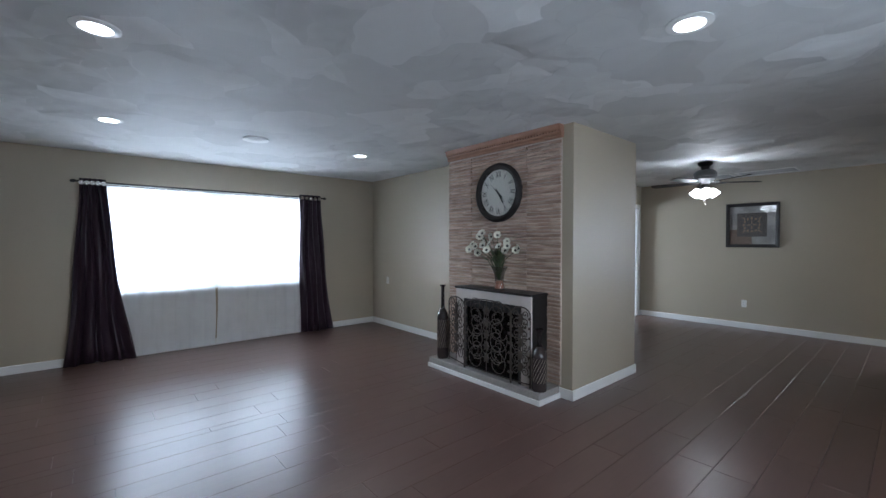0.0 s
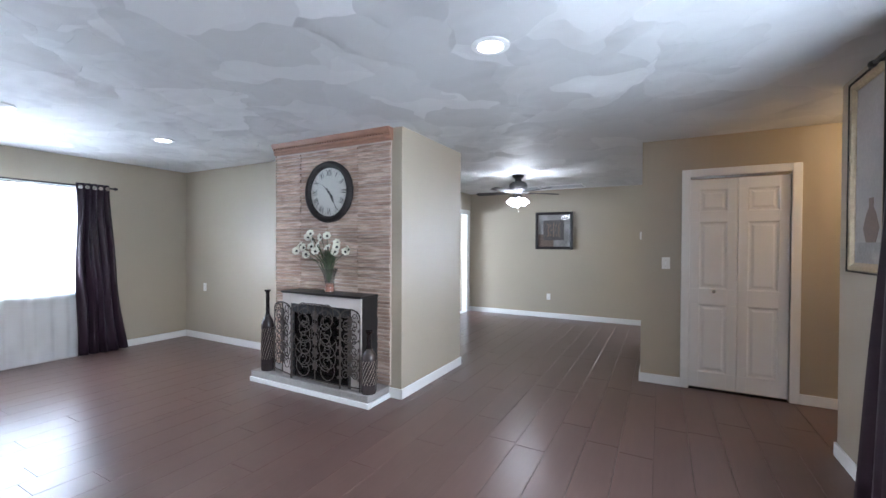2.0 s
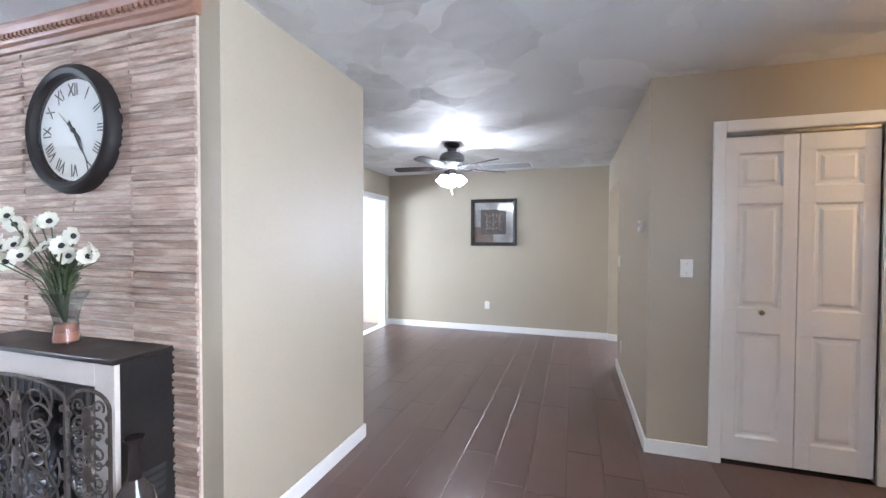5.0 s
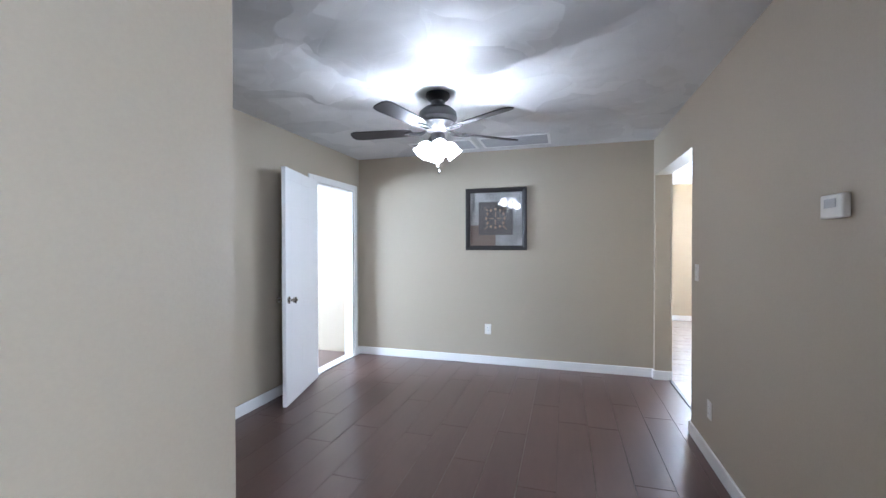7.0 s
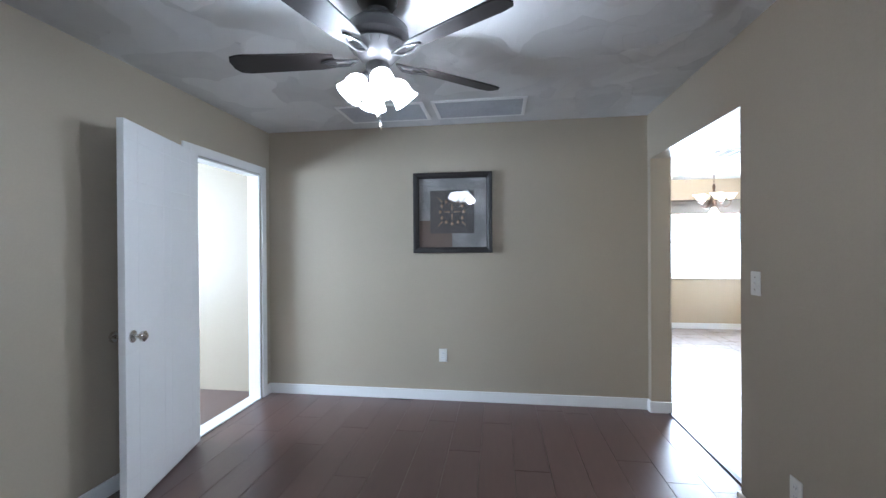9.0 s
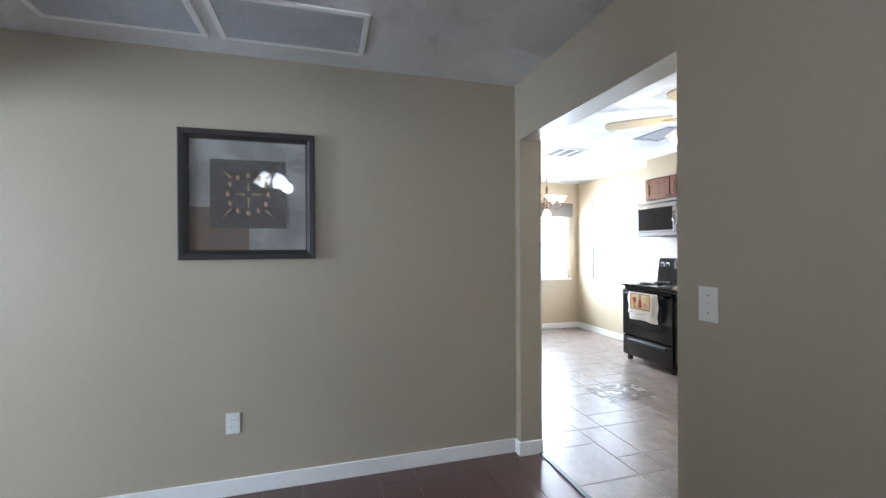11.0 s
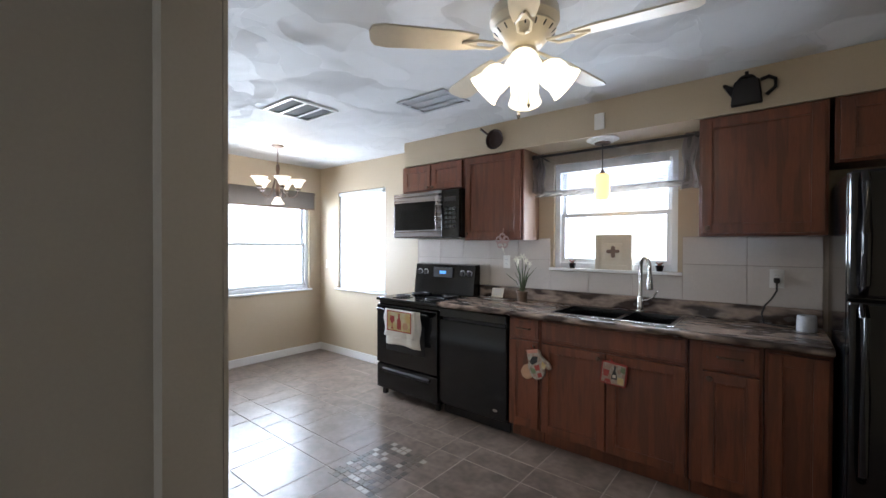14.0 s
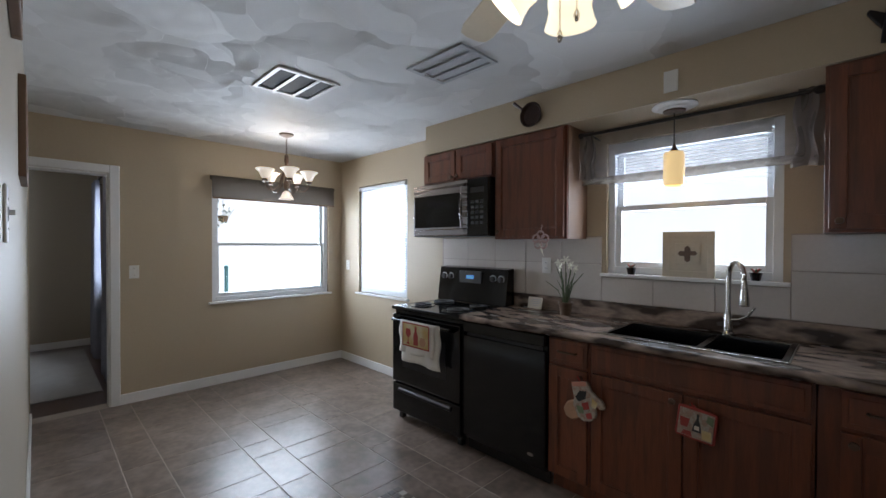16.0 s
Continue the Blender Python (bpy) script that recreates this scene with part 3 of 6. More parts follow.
plate("outlet", "white outlet on the living room wall", (3.88, 5.86, 0.76), "-x", outlet=True)
plate("outlet", "white outlet on the tiled splash", (8.835, -2.709, 1.27), "+y", outlet=True)
plate("outlet", "white outlet on the splash with a black plug", (6.93, -2.709, 1.22), "+y", outlet=True)
plate("light_switch", "white switch on the breakfast corner wall", (11.60, -2.72, 1.17), "+y")
tagged(boxes("blank_plate", [(7.88, -2.414, 2.245, 7.95, -2.408, 2.36)], PLASTIC, bevel=0.003), "pale blank cover plate on the soffit", "wall plate")
stat = thing("thermostat", (5.2, 0.202, 1.50), "small white thermostat on the passage wall", "thermostat")
boxes("body", [(5.14, 0.2025, 1.46, 5.26, 0.229, 1.54)], PLASTIC, stat, 0.006)
boxes("dial", [(5.17, 0.2292, 1.495, 5.23, 0.232, 1.525)], GREY, stat)

# ---- ceiling fittings ----


def downlight(x, y):
    t = thing("recessed_light", (x, y, 2.45), "lit round recessed ceiling light with white trim", "ceiling light", "recessed lights")
    part("trim_ring", lambda bm: lathe(bm, [(0.075, 2.4495), (0.10, 2.4495), (0.102, 2.444), (0.078, 2.440)], (x, y, 0), "z", 32), TRIM, t, smooth=True)
    part("lens", lambda bm: lathe(bm, [(0.074, 2.4485), (0.074, 2.441), (0.05, 2.437), (0, 2.436)], (x, y, 0), "z", 32), LIT, t, smooth=True)


for a, b in DOWN:
    downlight(a, b)
rv = thing("round_vent", (1.42, 4.50, 2.45), "white round ceiling vent", "vent")
for r in (0.12, 0.09, 0.06, 0.03):
    part("ring", lambda bm: lathe(bm, [(r - 0.016, 2.449), (r, 2.449), (r + 0.004, 2.435 - 0.1 * (0.12 - r)), (r - 0.014, 2.437 - 0.1 * (0.12 - r))], (1.42, 4.50, 0), "z", 28), TRIM, rv, smooth=True)


def grille(name, x0, y0, x1, y1, label, slats, mat=TRIM, along="y", bars=0, z=2.4495):
    t = thing(name, ((x0 + x1) / 2, (y0 + y1) / 2, 2.45), label, "vent", "ceiling vents")
    e = 0.028
    boxes("frame", [(x0, y0, z - 0.012, x1, y0 + e, z), (x0, y1 - e, z - 0.012, x1, y1, z), (x0, y0 + e, z - 0.012, x0 + e, y1 - e, z), (x1 - e, y0 + e, z - 0.012, x1, y1 - e, z)], mat, t, 0.003)
    # flat sheet behind the opening; the near-black one paints the duct's shade
    boxes("duct", [(x0 + e, y0 + e, z - 0.002, x1 - e, y1 - e, z - 0.0005)], SLOT_SHADE if bars != 1 else GREY, t)
    for k in range(slats):
        bm = bmesh.new()
        f = (k + 0.5) / slats
        if along == "y":
            c = x0 + e + f * (x1 - x0 - 2 * e)
            prism(bm, [(c - 0.006, z - 0.003), (c - 0.004, z - 0.003), (c + 0.006, z - 0.011), (c + 0.004, z - 0.011)], y0 + e, y1 - e, "y")
        else:
            c = y0 + e + f * (y1 - y0 - 2 * e)
            prism(bm, [(c - 0.006, z - 0.003), (c - 0.004, z - 0.003), (c + 0.006, z - 0.011), (c + 0.004, z - 0.011)], x0 + e, x1 - e, "x")
        made("slat", bm, GREY if slats > 8 else mat, t)
    if bars:
        n = 2
        boxes("bar", [(x0 + e, y0 + (y1 - y0) * (k + 1) / (n + 1) - 0.011, z - 0.013, x1 - e, y0 + (y1 - y0) * (k + 1) / (n + 1) + 0.011, z - 0.011) for k in range(n)], mat, t)
    return t


grille("return_air_vent", 7.56, 1.22, 7.97, 1.93, "white return-air grille with fine slats in the ceiling", 22)
grille("return_air_vent", 7.56, 1.99, 7.97, 2.68, "white return-air grille with fine slats in the ceiling", 22)
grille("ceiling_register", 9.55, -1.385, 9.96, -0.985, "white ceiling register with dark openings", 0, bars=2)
grille("ceiling_hatch", 8.63, -1.83, 9.065, -1.53, "grey ceiling panel with a raised rim", 0, GREY, bars=1)


def blade_mesh(bm, ang, cx, cy, z, r0, r1, w, tilt=12):
    pts = [(r0, -w * 0.32), (r0 + 0.07, -w * 0.42), (r1 - 0.06, -w * 0.5), (r1 - 0.015, -w * 0.42), (r1, -w * 0.2), (r1, w * 0.2), (r1 - 0.015, w * 0.42), (r1 - 0.06, w * 0.5), (r0 + 0.07, w * 0.42), (r0, w * 0.32)]
    prism(bm, pts, -0.004, 0.004, "z")
    bm.transform(Matrix.Translation((cx, cy, z)) @ Matrix.Rotation(radians(ang), 4, "Z") @ Matrix.Rotation(radians(tilt), 4, "X"))


def ceiling_fan(at, z_blade, radius, angles, body, blade_mat, lit, label, drop, shade_r, shades, spread=0.62, long=1.0):
    x, y = at
    f = thing("ceiling_fan", (x, y, C), label, "ceiling fan")
    part("canopy", lambda bm: lathe(bm, [(0.0, C - 0.001), (0.085, C - 0.001), (0.088, C - 0.02), (0.07, C - 0.045), (0.05, C - 0.055), (0.045, z_blade + 0.15)], (x, y, 0), "z", 32), body, f, smooth=True)
    part("motor", lambda bm: lathe(bm, [(0.045, z_blade + 0.165), (0.10, z_blade + 0.16), (0.132, z_blade + 0.13), (0.138, z_blade + 0.085), (0.12, z_blade + 0.06), (0.125, z_blade + 0.05), (0.095, z_blade + 0.02), (0.07, z_blade - 0.01), (0.045, z_blade - 0.02)], (x, y, 0), "z", 40), body, f, smooth=True)
    # motor vents: dark rods whose colour gives the shade of the openings
    for k in range(18):
        c, s = math.cos(radians(20 * k)), math.sin(radians(20 * k))
        part("motor_slot", lambda bm: tube(bm, [(x + c * 0.120, y + s * 0.120, z_blade + 0.046), (x + c * 0.105, y + s * 0.105, z_blade + 0.031)], 0.0035, 6), SLOT_SHADE, f)
    part("switch_housing", lambda bm: lathe(bm, [(0.045, z_blade - 0.02), (0.052, z_blade - 0.03), (0.05, z_blade - 0.075), (0.03, z_blade - 0.09), (0, z_blade - 0.095)], (x, y, 0), "z", 24), body, f, smooth=True)
    for a in angles:
        bm = bmesh.new()
        blade_mesh(bm, a, x, y, z_blade, 0.19, radius, 0.125)
        made("blade", bm, blade_mat, f, 0.002)
        c, s = math.cos(radians(a)), math.sin(radians(a))
        bm = bmesh.new()
        for w in (-0.022, 0.022):
            tube(bm, [(x + c * 0.09, y + s * 0.09, z_blade + 0.0), (x + c * 0.13 - s * w, y + s * 0.13 + c * w, z_blade - 0.012), (x + c * 0.19 - s * w * 1.2, y + s * 0.19 + c * w * 1.2, z_blade - 0.010), (x + c * 0.25, y + s * 0.25, z_blade - 0.009)], 0.006, 6)
        made("blade_arm", bm, body, f, smooth=True)
    for k in range(shades):
        a = 2 * math.pi * (k + 0.3) / shades
        c, s = math.cos(a), math.sin(a)
        ax = Vector((c * spread, s * spread, -0.78)).normalized()
        base = Vector((x + c * 0.045, y + s * 0.045, z_blade - 0.065))
        bm = bmesh.new()
        tube(bm, [base, base + ax * 0.035], 0.016, 10)
        made("lamp_holder", bm, body, f, smooth=True)
        bm = bmesh.new()
        lathe(bm, [(a_, h_ * long) for a_, h_ in ((0.020, 0.03), (shade_r * 0.6, 0.04), (shade_r * 0.86, 0.062), (shade_r * 0.9, 0.085), (shade_r * 0.84, 0.108), (shade_r * 1.08, 0.135), (shade_r * 1.04, 0.135), (shade_r * 0.75, 0.08))], (0, 0, 0), "z", 24)
        bm.transform(Matrix.Translation(base) @ ax.to_track_quat("Z", "Y").to_matrix().to_4x4())
        sh = made("glass_shade", bm, lit, f, smooth=True)
    for dx, dl in ((0.025, drop), (-0.02, drop * 0.8)):
        bm = bmesh.new()
        tube(bm, [(x + dx, y, z_blade - 0.085), (x + dx, y, z_blade - 0.09 - dl)], 0.0022, 6)
        lathe(bm, [(0.002, 0), (0.007, -0.008), (0.008, -0.018), (0.004, -0.03), (0.0, -0.031)], (x + dx, y, z_blade - 0.09 - dl), "z", 10)
        made("pull_chain", bm, CHROME, f, smooth=True)
    return f


ceiling_fan((6.30, 1.95), 2.185, 0.66, [22 + 72 * k for k in range(5)], BLACKM, ESPRESSO, LIT, "black ceiling fan with five dark blades and lit glass shades", 0.18, 0.055, 4)
for k in range(3):
    up_light(6.30 + 0.13 * math.cos(2.1 * k + 0.5), 1.95 + 0.13 * math.sin(2.1 * k + 0.5), 2.03, 11, WHITE)
bulb_light(6.25, 1.80, 1.98, 9, WHITE, 0.05)
ceiling_fan((7.72, -0.93), 2.22, 0.61, [46 + 72 * k for k in range(5)], CREAMFAN, CREAMFAN, LITWARM, "cream ceiling fan with five blades and lit frosted tulip shades", 0.17, 0.066, 4, 0.85, 1.2)
for dx, dy in ((0.19, 0.09), (-0.19, -0.09)):
    bulb_light(7.72 + dx, -0.93 + dy, 2.05, 2.6, WARM, 0.04)

# five-arm chandelier
cx, cy = 10.96, -1.66
ch = thing("chandelier", (cx, cy, C), "bronze five-arm chandelier with lit alabaster bell shades", "chandelier")
part("canopy", lambda bm: lathe(bm, [(0, C - 0.001), (0.065, C - 0.001), (0.06, C - 0.015), (0.02, C - 0.03), (0, C - 0.03)], (cx, cy, 0), "z", 28), BRONZE, ch, smooth=True)
for k in range(9):
    bm = bmesh.new()
    z = C - 0.035 - k * 0.019
    ring = [(cx + 0.008 * math.cos(a) * (k % 2), cy + 0.008 * math.cos(a) * (1 - k % 2), z - 0.012 + 0.013 * math.sin(a)) for a in (2 * math.pi * i / 10 for i in range(11))]
    tube(bm, ring, 0.002, 5)
    made("chain_link", bm, BRONZE, ch)
part("stem", lambda bm: lathe(bm, [(0.004, 2.255), (0.016, 2.25), (0.022, 2.20), (0.014, 2.17), (0.017, 2.02), (0.03, 1.99), (0.032, 1.96), (0.012, 1.93), (0.014, 1.915), (0, 1.905)], (cx, cy, 0), "z", 20), BRONZE, ch, smooth=True)
for k in range(5):
    a = radians(72 * k + 20)
    c, s = math.cos(a), math.sin(a)
    bm = bmesh.new()
    tube(bm, [(cx + c * r, cy + s * r, z) for r, z in ((0.02, 2.14), (0.045, 2.05), (0.075, 1.955), (0.12, 1.915), (0.165, 1.92), (0.195, 1.955), (0.20, 1.99))], 0.0065, 8)
    made("arm", bm, BRONZE, ch, smooth=True)
    part("cup", lambda bm: lathe(bm, [(0.01, 1.985), (0.024, 1.99), (0.026, 2.012), (0.02, 2.02)], (cx + c * 0.20, cy + s * 0.20, 0), "z", 16), BRONZE, ch, smooth=True)
    part("glass_shade", lambda bm: lathe(bm, [(0.022, 2.016), (0.034, 2.03), (0.045, 2.06), (0.062, 2.085), (0.082, 2.098), (0.079, 2.101), (0.058, 2.09), (0.04, 2.06), (0.02, 2.03)], (cx + c * 0.20, cy + s * 0.20, 0), "z", 24), LITSOFT, ch, smooth=True)
part("centre_shade", lambda bm: lathe(bm, [(0.015, 1.915), (0.03, 1.905), (0.045, 1.87), (0.065, 1.845), (0.062, 1.842), (0.04, 1.865), (0.01, 1.9)], (cx, cy, 0), "z", 24), LITSOFT, ch, smooth=True)
bulb_light(cx, cy, 2.14, 24, (1.0, 0.84, 0.62), 0.07)

# pendant over the sink
px, py = 7.93, -2.53
pe = thing("pendant_lamp", (px, py, 2.205), "amber mosaic glass pendant lamp, lit, on a dark cord", "pendant lamp")
part("ceiling_rose", lambda bm: lathe(bm, [(0.11, 2.204), (0.115, 2.196), (0.085, 2.188), (0.08, 2.180), (0.05, 2.174), (0, 2.172)], (px, py, 0), "z", 32), TRIM, pe, smooth=True)
part("canopy", lambda bm: lathe(bm, [(0.058, 2.178), (0.055, 2.168), (0.02, 2.162), (0, 2.16)], (px, py, 0), "z", 28), BRONZE, pe, smooth=True)
part("cord", lambda bm: tube(bm, [(px, py, 2.165), (px, py, 1.985)], 0.0035, 8), BLACKM, pe)
part("cap", lambda bm: lathe(bm, [(0.006, 1.99), (0.012, 1.97), (0.022, 1.955), (0.024, 1.945), (0, 1.944)], (px, py, 0), "z", 20), BRONZE, pe, smooth=True)
part("glass_shade", lambda bm: lathe(bm, [(0.02, 1.946), (0.046, 1.944), (0.052, 1.93), (0.052, 1.77), (0.046, 1.757), (0.042, 1.76), (0.046, 1.90)], (px, py, 0), "z", 28), LITAMBER, pe, smooth=True)
bulb_light(px, py, 1.72, 1.5, AMBER, 0.03)
# hall lamp round the corner and back room dome
for hx, hy, label, p, col in ((4.5, -2.0, "warm lit dome light on the hall ceiling", 20, (1.0, 0.68, 0.36)), (12.55, 0.05, "lit dome light on the back room ceiling", 6, (1, 0.9, 0.8))):
    d = thing("dome_light", (hx, hy, C), label, "ceiling light", "dome lights")
    part("base", lambda bm: lathe(bm, [(0.15, C - 0.001), (0.15, C - 0.02), (0.14, C - 0.022)], (hx, hy, 0), "z", 32), CHROME, d, smooth=True)
    part("glass_bowl", lambda bm: lathe(bm, [(0.139, C - 0.022), (0.13, C - 0.05), (0.09, C - 0.085), (0.03, C - 0.10), (0, C - 0.101)], (hx, hy, 0), "z", 32), LITSOFT, d, smooth=True)
    bulb_light(hx, hy, C - 0.18, p, col, 0.08)

# ---- curtains ----


def folded(bm, x0t, x1t, x0b, x1b, y, zt, zb, folds, depth, along="x", seed=0, thick=0.0):
    """A hanging cloth: folds swell towards the hem; it may flare or be drawn aside."""
    rnd = random.Random(seed)
    nu, nv = folds * 8, 14
    ph = [rnd.uniform(0, 6.28) for _ in range(4)]
    grid = []
    for j in range(nv + 1):
        v = j / nv
        row = []
        for i in range(nu + 1):
            u = i / nu
            a = x0t + (x1t - x0t) * u
            b = x0b + (x1b - x0b) * u
            e = v ** 1.5
            s = a + (b - a) * e + 0.01 * math.sin(9 * v + ph[0] + u * 5)
            w = math.sin(2 * math.pi * folds * u + ph[1] + 0.8 * math.sin(3 * v + ph[2])) + 0.35 * math.sin(2 * math.pi * folds * 1.7 * u + ph[3])
            d = y + depth * (0.55 + 0.45 * v) * w
            z = zt + (zb - zt) * v + 0.006 * math.sin(7 * u + ph[2]) * v
            row.append(bm.verts.new((s, d, z) if along == "x" else (d, s, z)))
        grid.append(row)
    for j in range(nv):
        for i in range(nu):
            bm.faces.new((grid[j][i], grid[j][i + 1], grid[j + 1][i + 1], grid[j + 1][i]))


def drape(name, label, args, mat, folds, depth, seed, rings=True, along="x"):
    x0t, x1t, x0b, x1b, y, zt, zb = args
    t = thing(name, ((x0b + x1b) / 2, y, zb) if along == "x" else (y, (x0b + x1b) / 2, zb), label, "curtain", "curtains")
    bm = bmesh.new()
    folded(bm, x0t, x1t, x0b, x1b, y, zt, zb, folds, depth, along, seed)
    ob = made("cloth", bm, mat, t, smooth=True)
    if mat is PURPLE or mat is GREYCLOTH:
        mod = ob.modifiers.new("thickness", "SOLIDIFY")
        mod.thickness = 0.003
    if rings:
        for k in range(folds):
            xx = x0t + (x1t - x0t) * (k + 0.5) / folds
            part("grommet", lambda bm: lathe(bm, [(0.016, -0.026), (0.024, -0.026), (0.026, -0.022), (0.016, -0.022)], (xx, y, zt - 0.05), "y", 18), CHROME, t, smooth=True)
    return t


def rod(name, label, x0, x1, y, z, r, mat, wall_y, along="x"):
    t = thing(name, ((x0 + x1) / 2, wall_y, z), label, "curtain rod", "curtain rods")
    part("pole", lambda bm: tube(bm, [(x0, y, z), (x1, y, z)], r, 12), mat, t, smooth=True)
    for x, s in ((x0, -1), (x1, 1)):
        part("finial", lambda bm: lathe(bm, [(r, 0), (r * 1.6, s * 0.01), (r * 2, s * 0.03), (r * 1.2, s * 0.05), (0, s * 0.055)], (x, y, z), "x", 14), mat, t, smooth=True)
        part("bracket", lambda bm: tube(bm, [(x - s * 0.05, y, z - r), (x - s * 0.05, wall_y, z - 0.02)], 0.006, 8), mat, t)
    return t


rod("curtain_rod", "black metal curtain rod above the living room window", 0.015, 2.915, 6.24, 2.085, 0.010, BLACKM, 6.333)
rod("sheer_rod", "slim white rod carrying the sheers", 0.245, 2.605, 6.285, 2.065, 0.007, CHROME, 6.333)
drape("plum_curtain", "dark plum satin curtain with steel grommets, flaring to the floor", (0.035, 0.275, -0.115, 0.525, 6.225, 2.12, 0.015), PURPLE, 5, 0.028, 1)
drape("plum_curtain", "dark plum satin curtain with steel grommets, flaring to the floor", (2.535, 2.875, 2.535, 3.055, 6.225, 2.12, 0.015), PURPLE, 5, 0.028, 2)
drape("sheer_curtain", "white sheer curtain reaching the floor", (0.245, 1.425, 0.225, 1.385, 6.285, 2.09, 0.02), SHEER, 9, 0.010, 3, False)
drape("sheer_curtain", "white sheer curtain reaching the floor", (1.425, 2.605, 1.415, 2.585, 6.285, 2.09, 0.02), SHEER, 9, 0.010, 4, False)
rod("curtain_rod", "black metal curtain rod above the side window", 0.635, 3.185, -0.93, 2.34, 0.010, BLACKM, -1.02)
drape("plum_curtain", "dark plum satin curtain hanging beside the side window", (2.72, 3.04, 2.60, 3.40, -0.945, 2.38, 0.015), PURPLE, 5, 0.03, 5)
drape("plum_curtain", "dark plum satin curtain hanging beside the side window", (0.685, 1.035, 0.435, 1.085, -0.945, 2.38, 0.015), PURPLE, 5, 0.03, 6)
# breakfast corner roller shade, blind, sink valance
rs = thing("roller_shade", (11.70, -1.905, 2.11), "taupe woven roller shade pulled most of the way up", "window shade")
part("roller", lambda bm: tube(bm, [(11.715, -1.225, 2.085), (11.715, -2.585, 2.085)], 0.022, 14), SHADE, rs, smooth=True)
boxes("cloth", [(11.690, -2.575, 1.89, 11.693, -1.235, 2.10)], SHADE, rs)
boxes("hem_bar", [(11.686, -2.575, 1.875, 11.697, -1.235, 1.893)], WOODSIDE, rs, 0.002)
bl = thing("window_blind", (10.92, -2.70, 2.09), "white blind lowered over the window beside the stove", "window blind")
boxes("head_rail", [(10.50, -2.745, 2.045, 11.34, -2.705, 2.085)], VINYL, bl, 0.003)
for k in range(44):
    boxes("slat", [(10.505, -2.742, 0.90 + 0.026 * k, 11.335, -2.7405, 0.923 + 0.026 * k)], BLIND, bl)
rod("valance_rod", "dark rod above the sink window", 7.36, 8.49, -2.60, 2.155, 0.011, BLACKM, -2.72)
va = thing("valance", (7.93, -2.6, 1.82), "grey sheer valance with a banded hem over the sink window", "valance")
bm = bmesh.new()
folded(bm, 7.36, 8.49, 7.35, 8.50, -2.605, 2.165, 1.845, 11, 0.006, "x", 8)
made("cloth", bm, VALANCE, va, smooth=True)
bm = bmesh.new()
folded(bm, 7.35, 8.50, 7.35, 8.50, -2.603, 1.865, 1.815, 11, 0.006, "x", 8)
made("hem", bm, SHADE, va, smooth=True)
for x0, x1, low, seed in ((7.24, 7.42, 1.80, 31), (8.42, 8.55, 1.86, 32)):
    bm = bmesh.new()
    folded(bm, x0, x1, x0 - 0.01, x1 + 0.01, -2.60, 2.175, low, 3, 0.014, "x", seed)
    made("bunched_end", bm, BUNCH, va, smooth=True, label="taupe gathered valance end")
sb = thing("sink_blind", (7.93, -2.715, 2.06), "white slatted blind drawn up behind the valance", "window blind")
boxes("head_rail", [(7.52, -2.745, 2.02, 8.34, -2.705, 2.05)], VINYL, sb, 0.003)
for k in range(12):
    boxes("slat", [(7.525, -2.742, 1.79 + 0.019 * k, 8.335, -2.725, 1.793 + 0.019 * k)], BLIND, sb)
drape("grey_drape", "long grey drape gathered beside the back room window", (12.60, 12.95, 12.35, 13.0, -0.53, 2.2, 0.02), GREYCLOTH, 6, 0.035, 9, False)
drape("grey_drape", "long grey drape gathered beside the back room window", (13.75, 14.1, 13.7, 14.15, -0.53, 2.2, 0.02), GREYCLOTH, 6, 0.035, 10, False)
rod("curtain_rod", "dark rod above the back room window", 12.5, 14.2, -0.55, 2.21, 0.010, BLACKM, -0.62)
tagged(boxes("area_rug", [(12.3, -0.45, -0.0015, 14.5, 1.2, 0.012)], RUG, bevel=0.004), "pale grey rug on the back room floor", "rug")

# garden things outside the breakfast corner window
hp = thing("hanging_plant", (12.35, -1.53, 1.70), "leafy green hanging plant outside the breakfast window", "plant")
rnd = random.Random(41)
bm = bmesh.new()
for k in range(90):
    base = Vector((12.35 + rnd.gauss(0, 0.05), -1.53 + rnd.gauss(0, 0.05), 1.76 + rnd.gauss(0, 0.07)))
    d = Vector((rnd.uniform(-1, 1), rnd.uniform(-1, 1), rnd.uniform(-0.8, 0.5))).normalized() * 0.06
    side = d.cross(Vector((0, 0, 1))).normalized() * 0.014
    bm.faces.new([bm.verts.new(p) for p in (base, base + d * 0.5 + side, base + d, base + d * 0.5 - side)])
made("foliage", bm, LEAF, hp)["kind"] = "stuff"
part("pot", lambda bm: lathe(bm, [(0.045, 1.68), (0.06, 1.74), (0.064, 1.75), (0.05, 1.75), (0, 1.74)], (12.35, -1.53, 0), "z", 18), POT, hp, smooth=True)
part("hanger", lambda bm: tube(bm, [(12.35, -1.53, 1.75), (12.35, -1.53, 2.25), (12.1, -1.53, 2.28), (11.9, -1.53, 2.28)], 0.005, 6), BLACKM, hp)
TEAL = material("weathered_teal_paint", (0.16, 0.34, 0.36), 0.6, var=0.2)
gp = thing("garden_post", (12.8, -1.70, -0.35), "weathered teal post in the garden", "post")
part("post", lambda bm: tube(bm, [(12.8, -1.70, -0.36), (12.8, -1.70, 1.12)], 0.025, 10), TEAL, gp, smooth=True)
part("cap", lambda bm: lathe(bm, [(0.03, 1.12), (0.034, 1.13), (0.02, 1.15), (0, 1.16)], (12.8, -1.70, 0), "z", 12), TEAL, gp, smooth=True)

